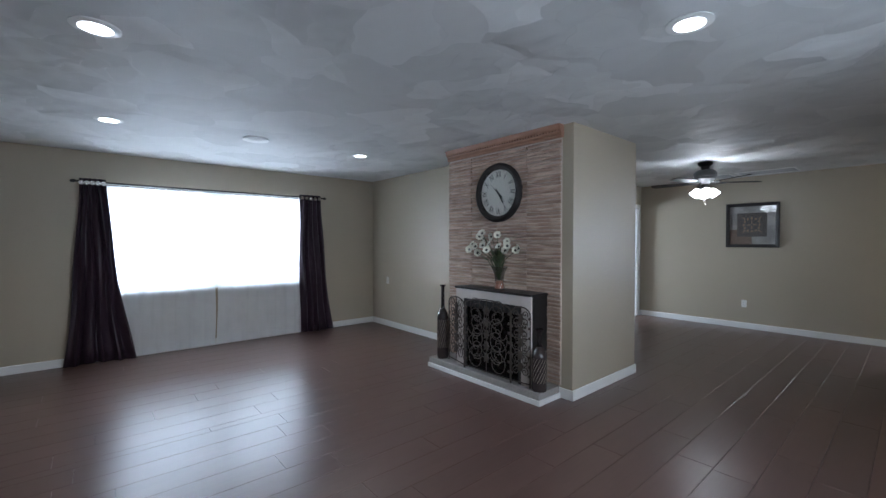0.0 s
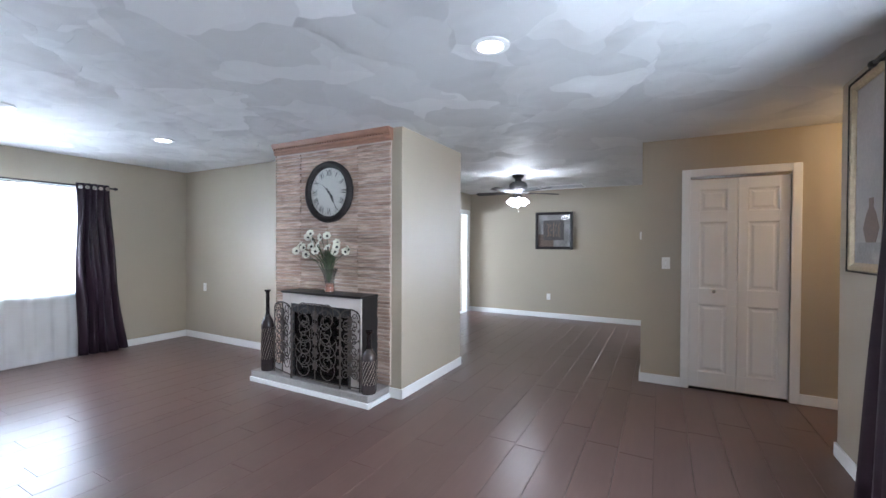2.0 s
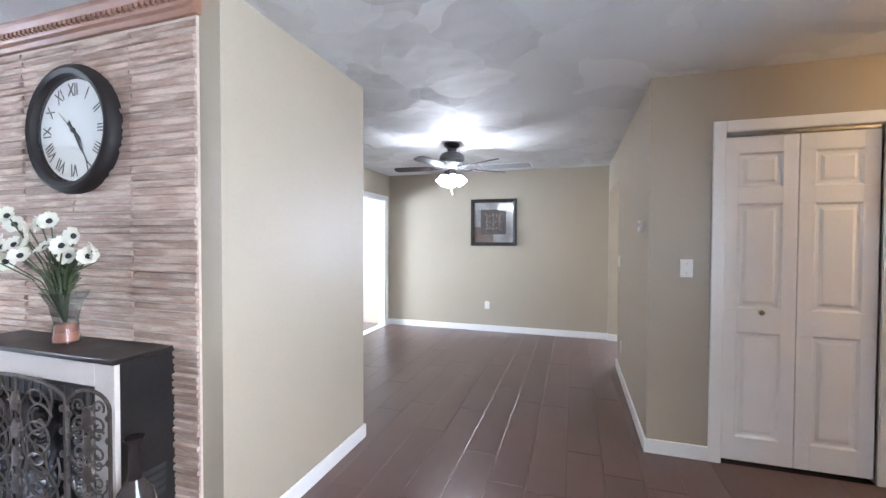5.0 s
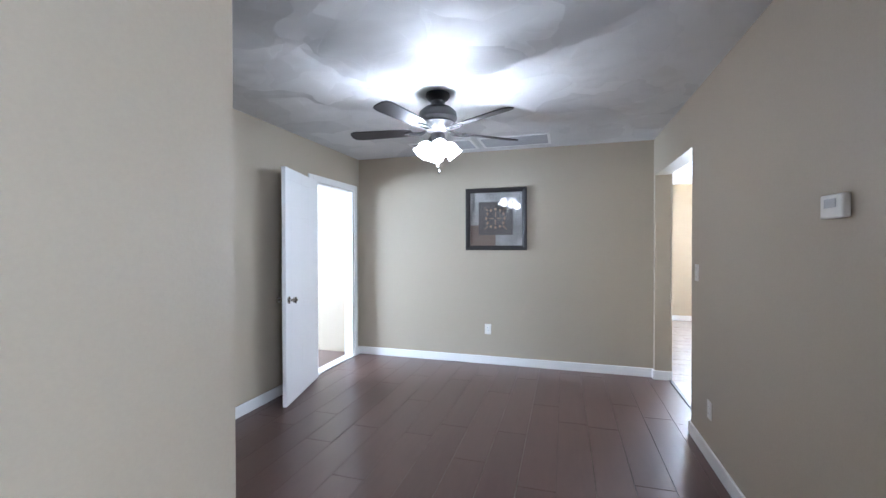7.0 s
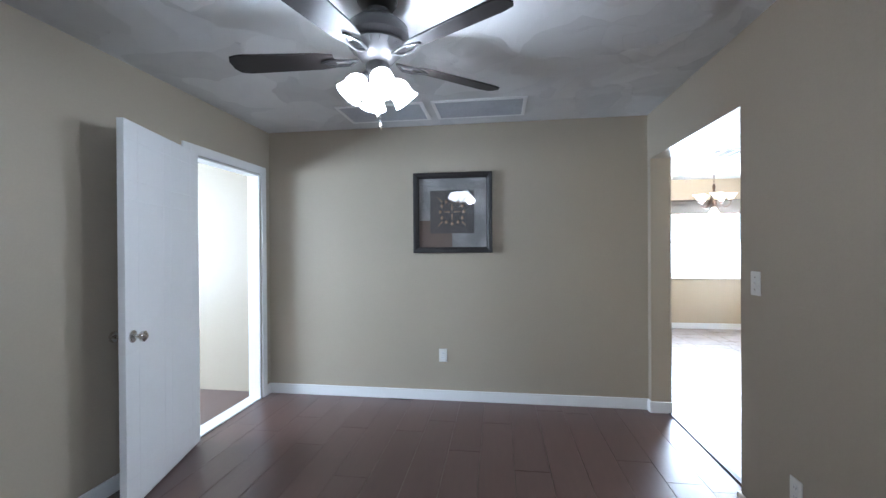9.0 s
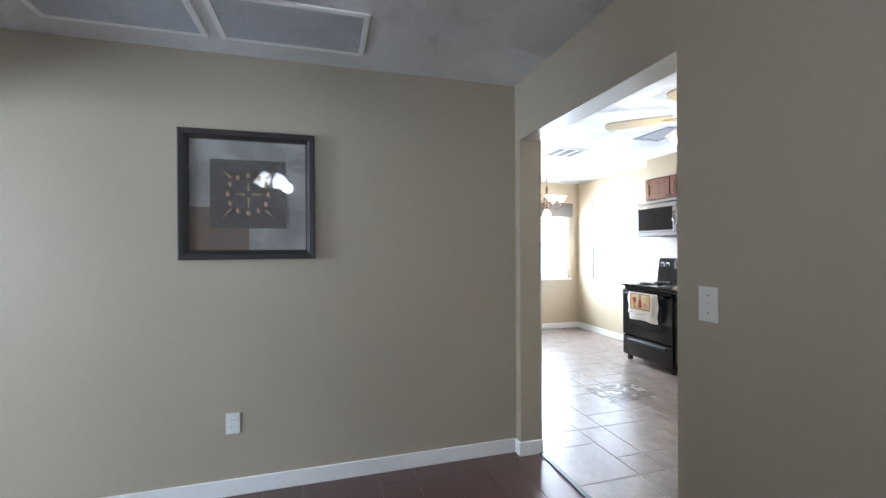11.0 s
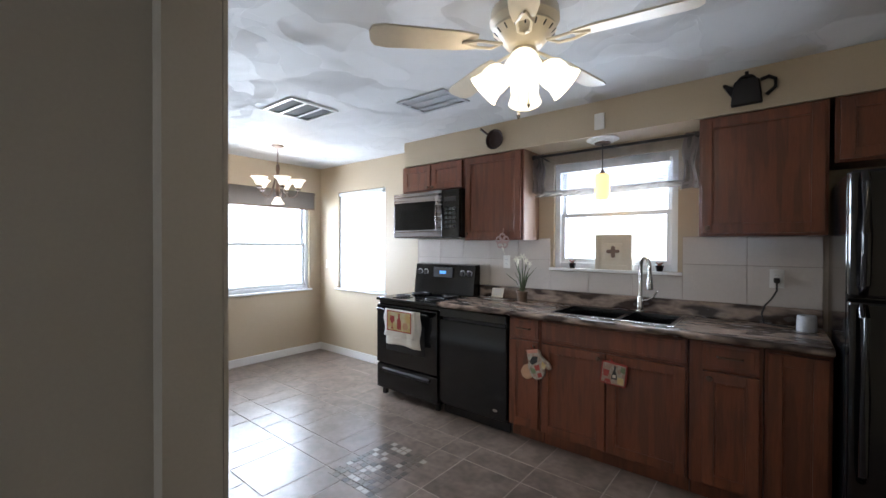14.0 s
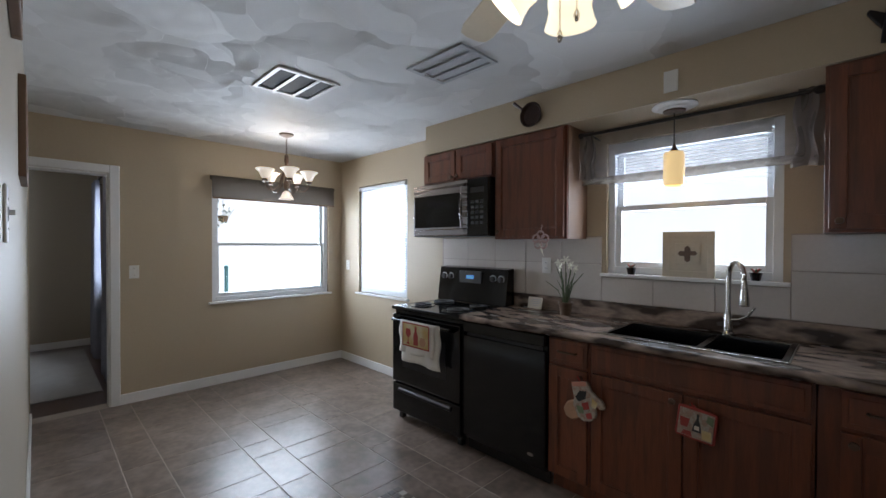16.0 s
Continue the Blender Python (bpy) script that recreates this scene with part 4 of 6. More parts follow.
# ---- chimney breast ----
# reddish dentil crown under the ceiling
crown = thing("crown_moulding", (3.335, 2.9, 2.33), "reddish dentil crown moulding above the stone face", "moulding")
part("cove", lambda bm: prism(bm, [(3.345, 2.335), (3.315, 2.335), (3.300, 2.352), (3.305, 2.375), (3.285, 2.40), (3.270, 2.43), (3.265, 2.449), (3.345, 2.449)], 2.17, 3.70, "y"), CHERRY, crown, 0.002)
for k in range(46):
    boxes("dentil", [(3.277, 2.185 + 0.0328 * k, 2.385, 3.304, 2.203 + 0.0328 * k, 2.405)], CHERRY, crown)
backing = boxes("wall_stone_backing", [(3.333, 2.185, 0.11, 3.3445, 3.685, 2.335)], MORTAR)
tagged(backing, "pale mortar bed of the ledger stone face", "wall", kind="structure")
tagged(boxes("trim_stone_edge", [(3.322, 3.685, 0.11, 3.345, 3.70, 2.335)], WALL), "painted edge strip beside the stone face", "trim", kind="structure")
hearth = thing("hearth", (3.19, 2.97, 0.0), "grey stone hearth slab with white base trim", "hearth")
boxes("slab", [(3.03, 2.20, 0.0, 3.3435, 3.70, 0.105)], HEARTH, hearth, 0.006)
boxes("base_trim", [(3.012, 2.182, 0.0, 3.03, 3.70, 0.045), (3.03, 2.182, 0.0, 3.3295, 2.20, 0.045)], TRIM, hearth, 0.003)

# fireplace insert with pale surround
fp = thing("fireplace", (3.2, 2.82, 0.105), "dark metal fireplace with a pale stone surround and black mantel", "fireplace")
X0, X1, Y0, Y1, ZB, ZT = 3.085, 3.332, 2.325, 3.305, 0.105, 0.935
boxes("body", [(X0 + 0.02, Y0, ZB, X1, Y0 + 0.02, ZT - 0.02), (X0 + 0.02, Y1 - 0.02, ZB, X1, Y1, ZT - 0.02), (X1 - 0.02, Y0 + 0.02, ZB, X1, Y1 - 0.02, ZT - 0.02)], BLACKM, fp, 0.003)
boxes("mantel", [(X0 - 0.012, Y0 - 0.012, ZT - 0.02, X1, Y1 + 0.012, ZT)], BLACKM, fp, 0.004)
boxes("surround", [(X0, Y0, ZB, X0 + 0.02, Y0 + 0.11, ZT - 0.021), (X0, Y1 - 0.11, ZB, X0 + 0.02, Y1, ZT - 0.021), (X0, Y0 + 0.11, ZT - 0.115, X0 + 0.02, Y1 - 0.11, ZT - 0.021)], SPLASH, fp, 0.002)
# dark sheet painting the unlit depth of the firebox
boxes("firebox", [(X0 + 0.12, Y0 + 0.09, ZB, X0 + 0.125, Y1 - 0.09, ZT - 0.1)], SLOT_SHADE, fp)
boxes("door_frame", [(X0 + 0.008, Y0 + 0.11, ZT - 0.20, X0 + 0.03, Y1 - 0.11, ZT - 0.115), (X0 + 0.008, Y0 + 0.11, ZB, X0 + 0.03, Y0 + 0.15, ZT - 0.20), (X0 + 0.008, Y1 - 0.15, ZB, X0 + 0.03, Y1 - 0.11, ZT - 0.20)], BLACKM, fp, 0.003)
# dark plates laid on the frame as the shade between louvres
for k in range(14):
    boxes("louvre", [(X0 + 0.004, Y0 + 0.14 + 0.051 * k, ZT - 0.185, X0 + 0.0079, Y0 + 0.17 + 0.051 * k, ZT - 0.135)], SLOT_SHADE, fp)
boxes("glass_door", [(X0 + 0.022, Y0 + 0.15, ZB + 0.01, X0 + 0.027, Y1 - 0.15, ZT - 0.20)], BLACK, fp)
# vent openings drawn as dark strips on the side, their shade in the colour
boxes("side_vent", [(X0 + 0.09, Y0 - 0.004, 0.32 + 0.035 * k, X1 - 0.05, Y0 - 0.0005, 0.34 + 0.035 * k) for k in range(4)], SLOT_SHADE, fp)["kind"] = "stuff"


def scroll(cy_, cz, r, turns, start, sgn, n=26):
    return [(cy_ + sgn * r * (1 - 0.86 * i / n) * math.cos(start + turns * 6.283 * i / n), cz + r * (1 - 0.86 * i / n) * math.sin(start + turns * 6.283 * i / n)) for i in range(n + 1)]


def screen_panel(bm, w, h):
    """One wrought panel w x h in the plane x = 0, y 0 to w: frame, mirrored scrolls and rosettes."""
    def line(pts, r=0.0042):
        tube(bm, [(0, y, z) for y, z in pts], r, 5)
    arch = [(0, 0.0), (0, h - 0.07)] + [(w / 2 - w / 2 * math.cos(a), h - 0.07 + 0.07 * math.sin(a)) for a in (math.pi * k / 10 for k in range(11))] + [(w, 0.0)]
    line(arch, 0.007)
    line([(0, 0.03), (w, 0.03)], 0.006)
    rows = 5
    for j in range(rows):
        z = 0.10 + (h - 0.16) * (j + 0.3) / rows
        for s, c in ((1, w * 0.27), (-1, w * 0.73)):
            line(scroll(c, z, w * 0.22, 1.5, 0.6 + j, s))
            line(scroll(c, z + 0.075, w * 0.15, 1.2, 3.4 - j, -s))
        lathe(bm, [(0.0, -0.012), (0.026, -0.007), (0.03, 0.0), (0.026, 0.007), (0.0, 0.012)], (0, w / 2, z + 0.035), "x", 8, 1.5)
        for k in range(6):
            a = math.pi * k / 3
            tube(bm, [(0, w / 2 + 0.02 * math.cos(a), z + 0.035 + 0.02 * math.sin(a)), (-0.004, w / 2 + 0.05 * math.cos(a), z + 0.035 + 0.055 * math.sin(a))], 0.009, 5, 0.003)
    line([(w / 2, 0.03), (w / 2, h)], 0.005)
    for y in (w * 0.03, w * 0.97):
        for k in range(7):
            lathe(bm, [(0, -0.008), (0.014, -0.004), (0.014, 0.004), (0, 0.008)], (0, y, 0.1 + (h - 0.2) * k / 6), "x", 6)


fs = thing("fire_screen", (3.03, 2.85, 0.105), "antique wrought iron fire screen with scrollwork, three folded panels", "fire screen")
for w, h, at, ang in ((0.60, 0.73, (3.036, 2.52, 0.112), 0), (0.34, 0.71, (3.037, 3.13, 0.112), -14), (0.20, 0.71, (3.060, 2.315, 0.112), 6)):
    bm = bmesh.new()
    screen_panel(bm, w, h)
    bm.transform(Matrix.Translation(at) @ Matrix.Rotation(radians(ang), 4, "Z"))
    ob = made("panel", bm, IRON, fs, smooth=True)
    ob["kind"] = "stuff"


def bottle(x, y, h, r, label):
    b = thing("bottle", (x, y, 0.105), label, "bottle", "bottles on the hearth")
    z = 0.106
    neck = h * 0.62
    part("body", lambda bm: lathe(bm, [(r * 0.9, z), (r, z + 0.02), (r, z + neck * 0.9), (r * 0.85, z + neck), (r * 0.38, z + neck + 0.05), (r * 0.30, z + neck + 0.08), (r * 0.27, z + h - 0.03)], (x, y, 0), "z", 32), SMOKE, b, smooth=True)
    part("base_glass", lambda bm: lathe(bm, [(r * 0.88, z + 0.001), (r * 0.97, z + 0.02), (r * 0.97, z + h * 0.13), (0, z + h * 0.135)], (x, y, 0), "z", 32), SMOKEDARK, b, smooth=True)
    part("neck", lambda bm: lathe(bm, [(r * 0.40, z + neck + 0.045), (r * 0.31, z + neck + 0.08), (r * 0.29, z + h - 0.035), (r * 0.29, z + h - 0.03), (r * 0.5, z + h - 0.012), (r * 0.5, z + h), (r * 0.35, z + h)], (x, y, 0), "z", 28), SMOKEDARK, b, smooth=True)
    for k in range(16):
        bm = bmesh.new()
        pts = []
        for i in range(9):
            f = i / 8
            a = 2 * math.pi * k / 16 + 1.5 * f
            pts.append((x + (r + 0.001) * math.cos(a), y + (r + 0.001) * math.sin(a), z + h * 0.15 + f * (neck * 0.86 - h * 0.15)))
        tube(bm, pts, 0.0020, 5)
        made("stripe", bm, STRIPE, b, smooth=True)
    return b


bottle(3.115, 3.56, 0.82, 0.062, "tall smoky glass bottle with diagonal stripes on the hearth")
bottle(3.10, 2.245, 0.54, 0.066, "short smoky glass bottle with diagonal stripes on the hearth")

# wall clock
ck = thing("wall_clock", (3.30, 2.91, 1.905), "round black wall clock with ivory dial and Roman numerals", "clock")
CX, CY, CZ = 3.328, 2.91, 1.905
part("rim", lambda bm: lathe(bm, [(0.27, 0.0), (0.298, -0.004), (0.302, -0.03), (0.292, -0.055), (0.272, -0.066), (0.252, -0.058), (0.240, -0.035), (0.236, -0.02), (0.1, -0.012)], (CX, CY, CZ), "x", 64), ESPRESSO, ck, smooth=True)
part("dial", lambda bm: lathe(bm, [(0.238, -0.0195), (0.238, -0.0225), (0, -0.0226)], (CX, CY, CZ), "x", 48), CLOCKFACE, ck)


def letters(text, size, mat, parent, m, name="numeral"):
    cu = bpy.data.curves.new(name, "FONT")
    cu.body, cu.size, cu.align_x, cu.align_y, cu.extrude, cu.resolution_u = text, size, "CENTER", "CENTER", 0.0006, 2
    tmp = new(name, cu)
    me = bpy.data.meshes.new_from_object(tmp.evaluated_get(bpy.context.evaluated_depsgraph_get()))
    bpy.data.objects.remove(tmp)
    me.transform(m)
    me.materials.append(mat)
    ob = new(name, me)
    ob.parent = parent
    ob.matrix_parent_inverse = parent.matrix_basis.inverted()
    return ob


FACE = Matrix(((0, 0, -1, 0), (-1, 0, 0, 0), (0, 1, 0, 0), (0, 0, 0, 1)))
for k, t in enumerate(("XII", "I", "II", "III", "IIII", "V", "VI", "VII", "VIII", "IX", "X", "XI")):
    a = radians(-30 * k)
    m = Matrix.Translation((CX - 0.0236, CY, CZ)) @ FACE @ Matrix.Rotation(a, 4, "Z") @ Matrix.Translation((0, 0.185, 0)) @ Matrix.Diagonal((0.85, 1.25, 1, 1))
    letters(t, 0.068, INK, ck, m)
for name, ang, lens, w in (("hour_hand", -138, 0.11, 0.009), ("minute_hand", -148, 0.19, 0.006)):
    bm = bmesh.new()
    prism(bm, [(-w, -0.05), (w, -0.05), (w * 0.7, 0), (w * 1.5, lens * 0.55), (w * 0.4, lens * 0.7), (0, lens), (-w * 0.4, lens * 0.7), (-w * 1.5, lens * 0.55), (-w * 0.7, 0)], 0.002, 0.004, "z")
    bm.transform(Matrix.Translation((CX - 0.024, CY, CZ)) @ FACE @ Matrix.Rotation(radians(ang), 4, "Z"))
    made(name, bm, INK, ck)
bm = bmesh.new()
prism(bm, [(-0.003, -0.08), (0.003, -0.08), (0.001, 0.13), (-0.001, 0.13)], 0.0045, 0.006, "z")
bm.transform(Matrix.Translation((CX - 0.024, CY, CZ)) @ FACE @ Matrix.Rotation(radians(47), 4, "Z"))
made("counter_hand", bm, INK, ck)
part("boss", lambda bm: lathe(bm, [(0.012, -0.0226), (0.012, -0.032), (0, -0.033)], (CX, CY, CZ), "x", 16), INK, ck)
gl = part("glass", lambda bm: lathe(bm, [(0.239, -0.040), (0.239, -0.042), (0, -0.0421)], (CX, CY, CZ), "x", 40), GLASS, ck)
gl.visible_shadow = False

# anemones in a glass vase on the mantel
VX, VY, VZ = 3.20, 2.80, 0.936
va2 = thing("flower_vase", (VX, VY, VZ), "clear glass vase of cream anemones with rose pebbles", "vase of flowers")
part("vase", lambda bm: lathe(bm, [(0.050, VZ), (0.054, VZ + 0.006), (0.046, VZ + 0.05), (0.044, VZ + 0.10), (0.058, VZ + 0.17), (0.085, VZ + 0.225), (0.082, VZ + 0.225), (0.055, VZ + 0.17), (0.041, VZ + 0.10), (0.043, VZ + 0.05)], (VX, VY, 0), "z", 28), VASEGLASS, va2, smooth=True)
part("pebbles", lambda bm: lathe(bm, [(0.042, VZ + 0.008), (0.045, VZ + 0.02), (0.041, VZ + 0.07), (0.034, VZ + 0.085), (0, VZ + 0.09)], (VX, VY, 0), "z", 16), ROSE, va2, smooth=True)
rnd = random.Random(5)
FLOWERS = ((0.30, 0.44), (0.22, 0.52), (0.17, 0.50), (0.24, 0.42), (0.10, 0.55), (0.05, 0.52), (-0.04, 0.53), (0.02, 0.44), (0.12, 0.43), (-0.10, 0.42), (-0.14, 0.47), (-0.21, 0.43), (0.28, 0.39), (-0.12, 0.385), (-0.30, 0.41), (-0.25, 0.385), (0.20, 0.36), (0.06, 0.385))
for k, (dy, dz) in enumerate(FLOWERS):
    head = Vector((VX - 0.08 + rnd.uniform(-0.06, 0.05), VY + dy, VZ + dz))
    root = Vector((VX, VY, VZ + 0.08))
    bm = bmesh.new()
    mid = root.lerp(head, 0.5) + Vector((0, -dy * 0.18, 0.05))
    tube(bm, [root, root.lerp(mid, 0.5) + Vector((0, 0, 0.01)), mid, head], 0.003, 5)
    made("stem", bm, LEAF, va2, smooth=True)
    face = Vector((-0.9 + rnd.uniform(-0.2, 0.3), rnd.uniform(-0.7, 0.5), rnd.uniform(-0.1, 0.6))).normalized()
    R = Matrix.Translation(head) @ face.to_track_quat("Z", "Y").to_matrix().to_4x4()
    bm = bmesh.new()
    for j in range(7):
        a = 2 * math.pi * j / 7
        vs = []
        for r_, w_, z_ in ((0.006, 0.004, 0), (0.017, 0.014, 0.005), (0.031, 0.015, 0.010 + 0.006 * (j % 2)), (0.039, 0.007, 0.016)):
            vs.append([bm.verts.new((r_ * math.cos(a) - s * w_ * math.sin(a), r_ * math.sin(a) + s * w_ * math.cos(a), z_ + 0.004 * abs(s))) for s in (-1, 0, 1)])
        for p, q in zip(vs, vs[1:]):
            for i in (0, 1):
                bm.faces.new((p[i], p[i + 1], q[i + 1], q[i]))
    bm.transform(R)
    made("blossom", bm, PETAL, va2, smooth=True)
    bm = bmesh.new()
    lathe(bm, [(0.011, 0.003), (0.012, 0.009), (0.006, 0.014), (0, 0.015)], (0, 0, 0), "z", 10)
    bm.transform(R)
    made("flower_eye", bm, INK, va2, smooth=True)
bm = bmesh.new()
for k in range(130):
    a, e = rnd.uniform(0, 6.28), rnd.uniform(0.2, 1.3)
    base = Vector((VX, VY, VZ + 0.20 + rnd.uniform(0, 0.14)))
    d = Vector((math.cos(a) * math.cos(e) * 0.6, math.sin(a) * math.cos(e), math.sin(e))) * rnd.uniform(0.06, 0.17)
    s = d.cross(Vector((0, 0, 1))).normalized() * 0.011
    tip, mid = base + d, base + d * 0.5
    bm.faces.new([bm.verts.new(p) for p in (base, mid + s, tip, mid - s)])
made("foliage", bm, LEAF, va2)["kind"] = "stuff"

# ---- pictures ----
MATS = material("silver_grey_mat", (0.27, 0.26, 0.25), 0.5, var=0.2, scale=5, second=(0.36, 0.34, 0.33))
ARTBROWN = material("rust_mat_patch", (0.16, 0.11, 0.085), 0.5, var=0.2)
ARTDARK = material("charcoal_art_panel", (0.085, 0.075, 0.07), 0.45, var=0.2, scale=20)
COPPER = material("copper_relief", (0.30, 0.20, 0.14), 0.35, metal=0.6)
pic = thing("framed_art", (8.16, 1.84, 1.31), "square espresso frame with a copper medallion on grey, glazed", "picture")
PX = 8.163
y0, y1, z0, z1 = 1.487, 2.187, 1.312, 2.022
FW = 0.052


def mitred(bm, y0, y1, z0, z1, x, depth, w, s=-1):
    prof = ((0, 0), (0, s * depth * 0.8), (w * 0.15, s * depth), (w * 0.55, s * depth * 0.9), (w * 0.85, s * depth * 0.45), (w, s * depth * 0.4), (w, 0))
    rings = []
    for inset, d in prof:
        rings.append([bm.verts.new((x + d, yy, zz)) for yy, zz in ((y0 + inset, z0 + inset), (y1 - inset, z0 + inset), (y1 - inset, z1 - inset), (y0 + inset, z1 - inset))])
    for a, b in zip(rings, rings[1:] + rings[:1]):
        for k in range(4):
            bm.faces.new((a[k], a[(k + 1) % 4], b[(k + 1) % 4], b[k]))


part("frame", lambda bm: mitred(bm, y0, y1, z0, z1, PX, 0.035, FW), ESPRESSO, pic)
boxes("mat_board", [(PX - 0.006, y0 + FW, z0 + FW, PX, y1 - FW, z1 - FW)], MATS, pic)
boxes("rust_patch", [(PX - 0.0075, 1.84, z0 + FW, PX - 0.0062, y1 - FW, 1.60)], ARTBROWN, pic)
boxes("art_panel", [(PX - 0.010, 1.645, 1.485, PX - 0.0077, 2.035, 1.865)], ARTDARK, pic)
for k in range(12):
    a = 2 * math.pi * k / 12
    bm = bmesh.new()
    lathe(bm, [(0, 0), (0.013, -0.003), (0.009, -0.007), (0, -0.008)], (PX - 0.0101, 1.84 + 0.105 * math.cos(a), 1.675 + 0.105 * math.sin(a)), "x", 8, 1.3)
    made("bead", bm, COPPER, pic, smooth=True)
for k in range(8):
    a = 2 * math.pi * k / 8
    bm = bmesh.new()
    r0, r1 = (0.02, 0.075) if k % 2 == 0 else (0.125, 0.185)
    tube(bm, [(PX - 0.012, 1.84 + r * math.cos(a), 1.675 + r * math.sin(a)) for r in (r0, (r0 + r1) / 2, r1)], 0.008, 6, 0.002)
    made("petal", bm, COPPER, pic, smooth=True)
g = boxes("glazing", [(PX - 0.0155, y0 + FW - 0.004, z0 + FW - 0.004, PX - 0.0135, y1 - FW + 0.004, z1 - FW + 0.004)], GLASS, pic)
g.visible_shadow = False
# tall gold picture on the living room side wall
CANVAS = material("misty_grey_print", (0.36, 0.33, 0.31), 0.35, var=0.12, scale=2.5, second=(0.30, 0.28, 0.27))
tp = thing("gold_framed_print", (3.46, -1.01, 1.24), "tall print of a grey vase in an aged gold frame", "picture")
bm = bmesh.new()
mitred(bm, 0, 0.46, 0, 1.13, 0, 0.03, 0.05)
bm.transform(Matrix.Translation((3.24, -1.019, 1.25)) @ Matrix.Rotation(radians(-90), 4, "Z"))
made("frame", bm, GOLD, tp)
boxes("black_edge", [(3.232, -1.019, 1.242, 3.24, -0.985, 2.388), (3.70, -1.019, 1.242, 3.708, -0.985, 2.388), (3.24, -1.019, 2.38, 3.70, -0.985, 2.388), (3.24, -1.019, 1.242, 3.70, -0.985, 1.25)], ESPRESSO, tp)
boxes("print", [(3.285, -1.0185, 1.295, 3.655, -1.010, 2.335)], CANVAS, tp)
boxes("painted_table", [(3.287, -1.0097, 1.297, 3.653, -1.0085, 1.42)], MATS, tp)
part("painted_vase", lambda bm: prism(bm, [(3.38, 1.42), (3.50, 1.42), (3.54, 1.50), (3.50, 1.58), (3.465, 1.62), (3.47, 1.67), (3.41, 1.67), (3.415, 1.62), (3.38, 1.58), (3.34, 1.50)], -1.0095, -1.0080, "y"), ARTBROWN, tp)

# ---- kitchen ----
KY, FY = -2.72, -2.10  # wall face and base cabinet fronts


def shaker(bm, x0, x1, z0, z1, y, rail=0.055, t=0.02):
    """A frame-and-panel front facing +y between y and y + t, with a recessed field."""
    box(bm, x0, y, z0, x0 + rail, y + t, z1)
    box(bm, x1 - rail, y, z0, x1, y + t, z1)
    box(bm, x0 + rail, y, z1 - rail, x1 - rail, y + t, z1)
    box(bm, x0 + rail, y, z0, x1 - rail, y + t, z0 + rail)
    box(bm, x0 + rail, y, z0 + rail, x1 - rail, y + 0.011, z1 - rail)
    for a, b in ((x0 + rail, x0 + rail + 0.008), (x1 - rail - 0.008, x1 - rail)):
        box(bm, a, y + 0.011, z0 + rail, b, y + 0.015, z1 - rail)
    for a, b in ((z0 + rail, z0 + rail + 0.008), (z1 - rail - 0.008, z1 - rail)):
        box(bm, x0 + rail + 0.008, y + 0.011, a, x1 - rail - 0.008, y + 0.015, b)


def knob(x, y, z, parent):
    return part("knob", lambda bm: lathe(bm, [(0.006, 0), (0.006, 0.012), (0.015, 0.017), (0.014, 0.026), (0, 0.029)], (x, y, z), "y", 14), BRONZE, parent, smooth=True)


def cabinet(name, x0, x1, z0, z1, front, doors, label, knob_low=True, drawers=(), knobs=(), side=None, toe=False):
    t = thing(name, ((x0 + x1) / 2, front, z0), label, "cabinet", "kitchen cabinets")
    zb = z0 + (0.10 if toe else 0)
    boxes("body", [(x0, KY + 0.002, zb, x1, front, 0.75)] if name == "sink_cabinet" else [(x0, KY + 0.002, zb, x1, front, z1)], WOOD, t, 0.002)
    if name == "sink_cabinet":
        boxes("front_rail", [(x0, front - 0.02, 0.751, x1, front, z1)], WOOD, t)
    if toe:
        boxes("toe_kick", [(x0, KY + 0.002, z0, x1, front - 0.06, zb)], WOOD, t)
    if side:
        boxes("side_panel", [(side - 0.004 if side == x0 else side, KY + 0.002, z0, side if side == x0 else side + 0.004, front - 0.012, z1)], WOODSIDE, t)
    for a, b, lo, hi in doors:
        bm = bmesh.new()
        shaker(bm, a, b, lo, hi, front + 0.001)
        made("door", bm, WOOD, t, 0.002)
    for a, b, lo, hi, pull in drawers:
        bm = bmesh.new()
        box(bm, a, front + 0.001, lo, b, front + 0.019, hi)
        box(bm, a + 0.02, front + 0.019, lo + 0.02, b - 0.02, front + 0.023, hi - 0.02)
        made("drawer_front", bm, WOOD, t, 0.003)
        if pull:
            c = (a + b) / 2
            part("pull", lambda bm: tube(bm, [(c - 0.055, front + 0.022, (lo + hi) / 2), (c - 0.05, front + 0.04, (lo + hi) / 2), (c + 0.05, front + 0.04, (lo + hi) / 2), (c + 0.055, front + 0.022, (lo + hi) / 2)], 0.006, 8), BRONZE, t, smooth=True)
    for x, z in knobs:
        knob(x, front + 0.02, z, t)
    return t


UF = -2.42
cabinet("upper_cabinet", 9.12, 9.90, 1.935, 2.204, UF - 0.02, [(9.135, 9.503, 1.95, 2.19), (9.517, 9.885, 1.95, 2.19)], "cherry wall cabinet with two small doors above the microwave", knobs=[(9.48, 1.975), (9.54, 1.975)])
cabinet("upper_cabinet", 8.53, 9.115, 1.465, 2.204, UF - 0.02, [(8.545, 9.10, 1.48, 2.19)], "cherry wall cabinet with one recessed panel door", knobs=[(9.07, 1.52)], side=8.53)
cabinet("upper_cabinet", 6.72, 7.31, 1.48, 2.204, UF - 0.02, [(6.735, 7.295, 1.495, 2.19)], "cherry wall cabinet beside the sink window", knobs=[(7.26, 1.53)], side=None)
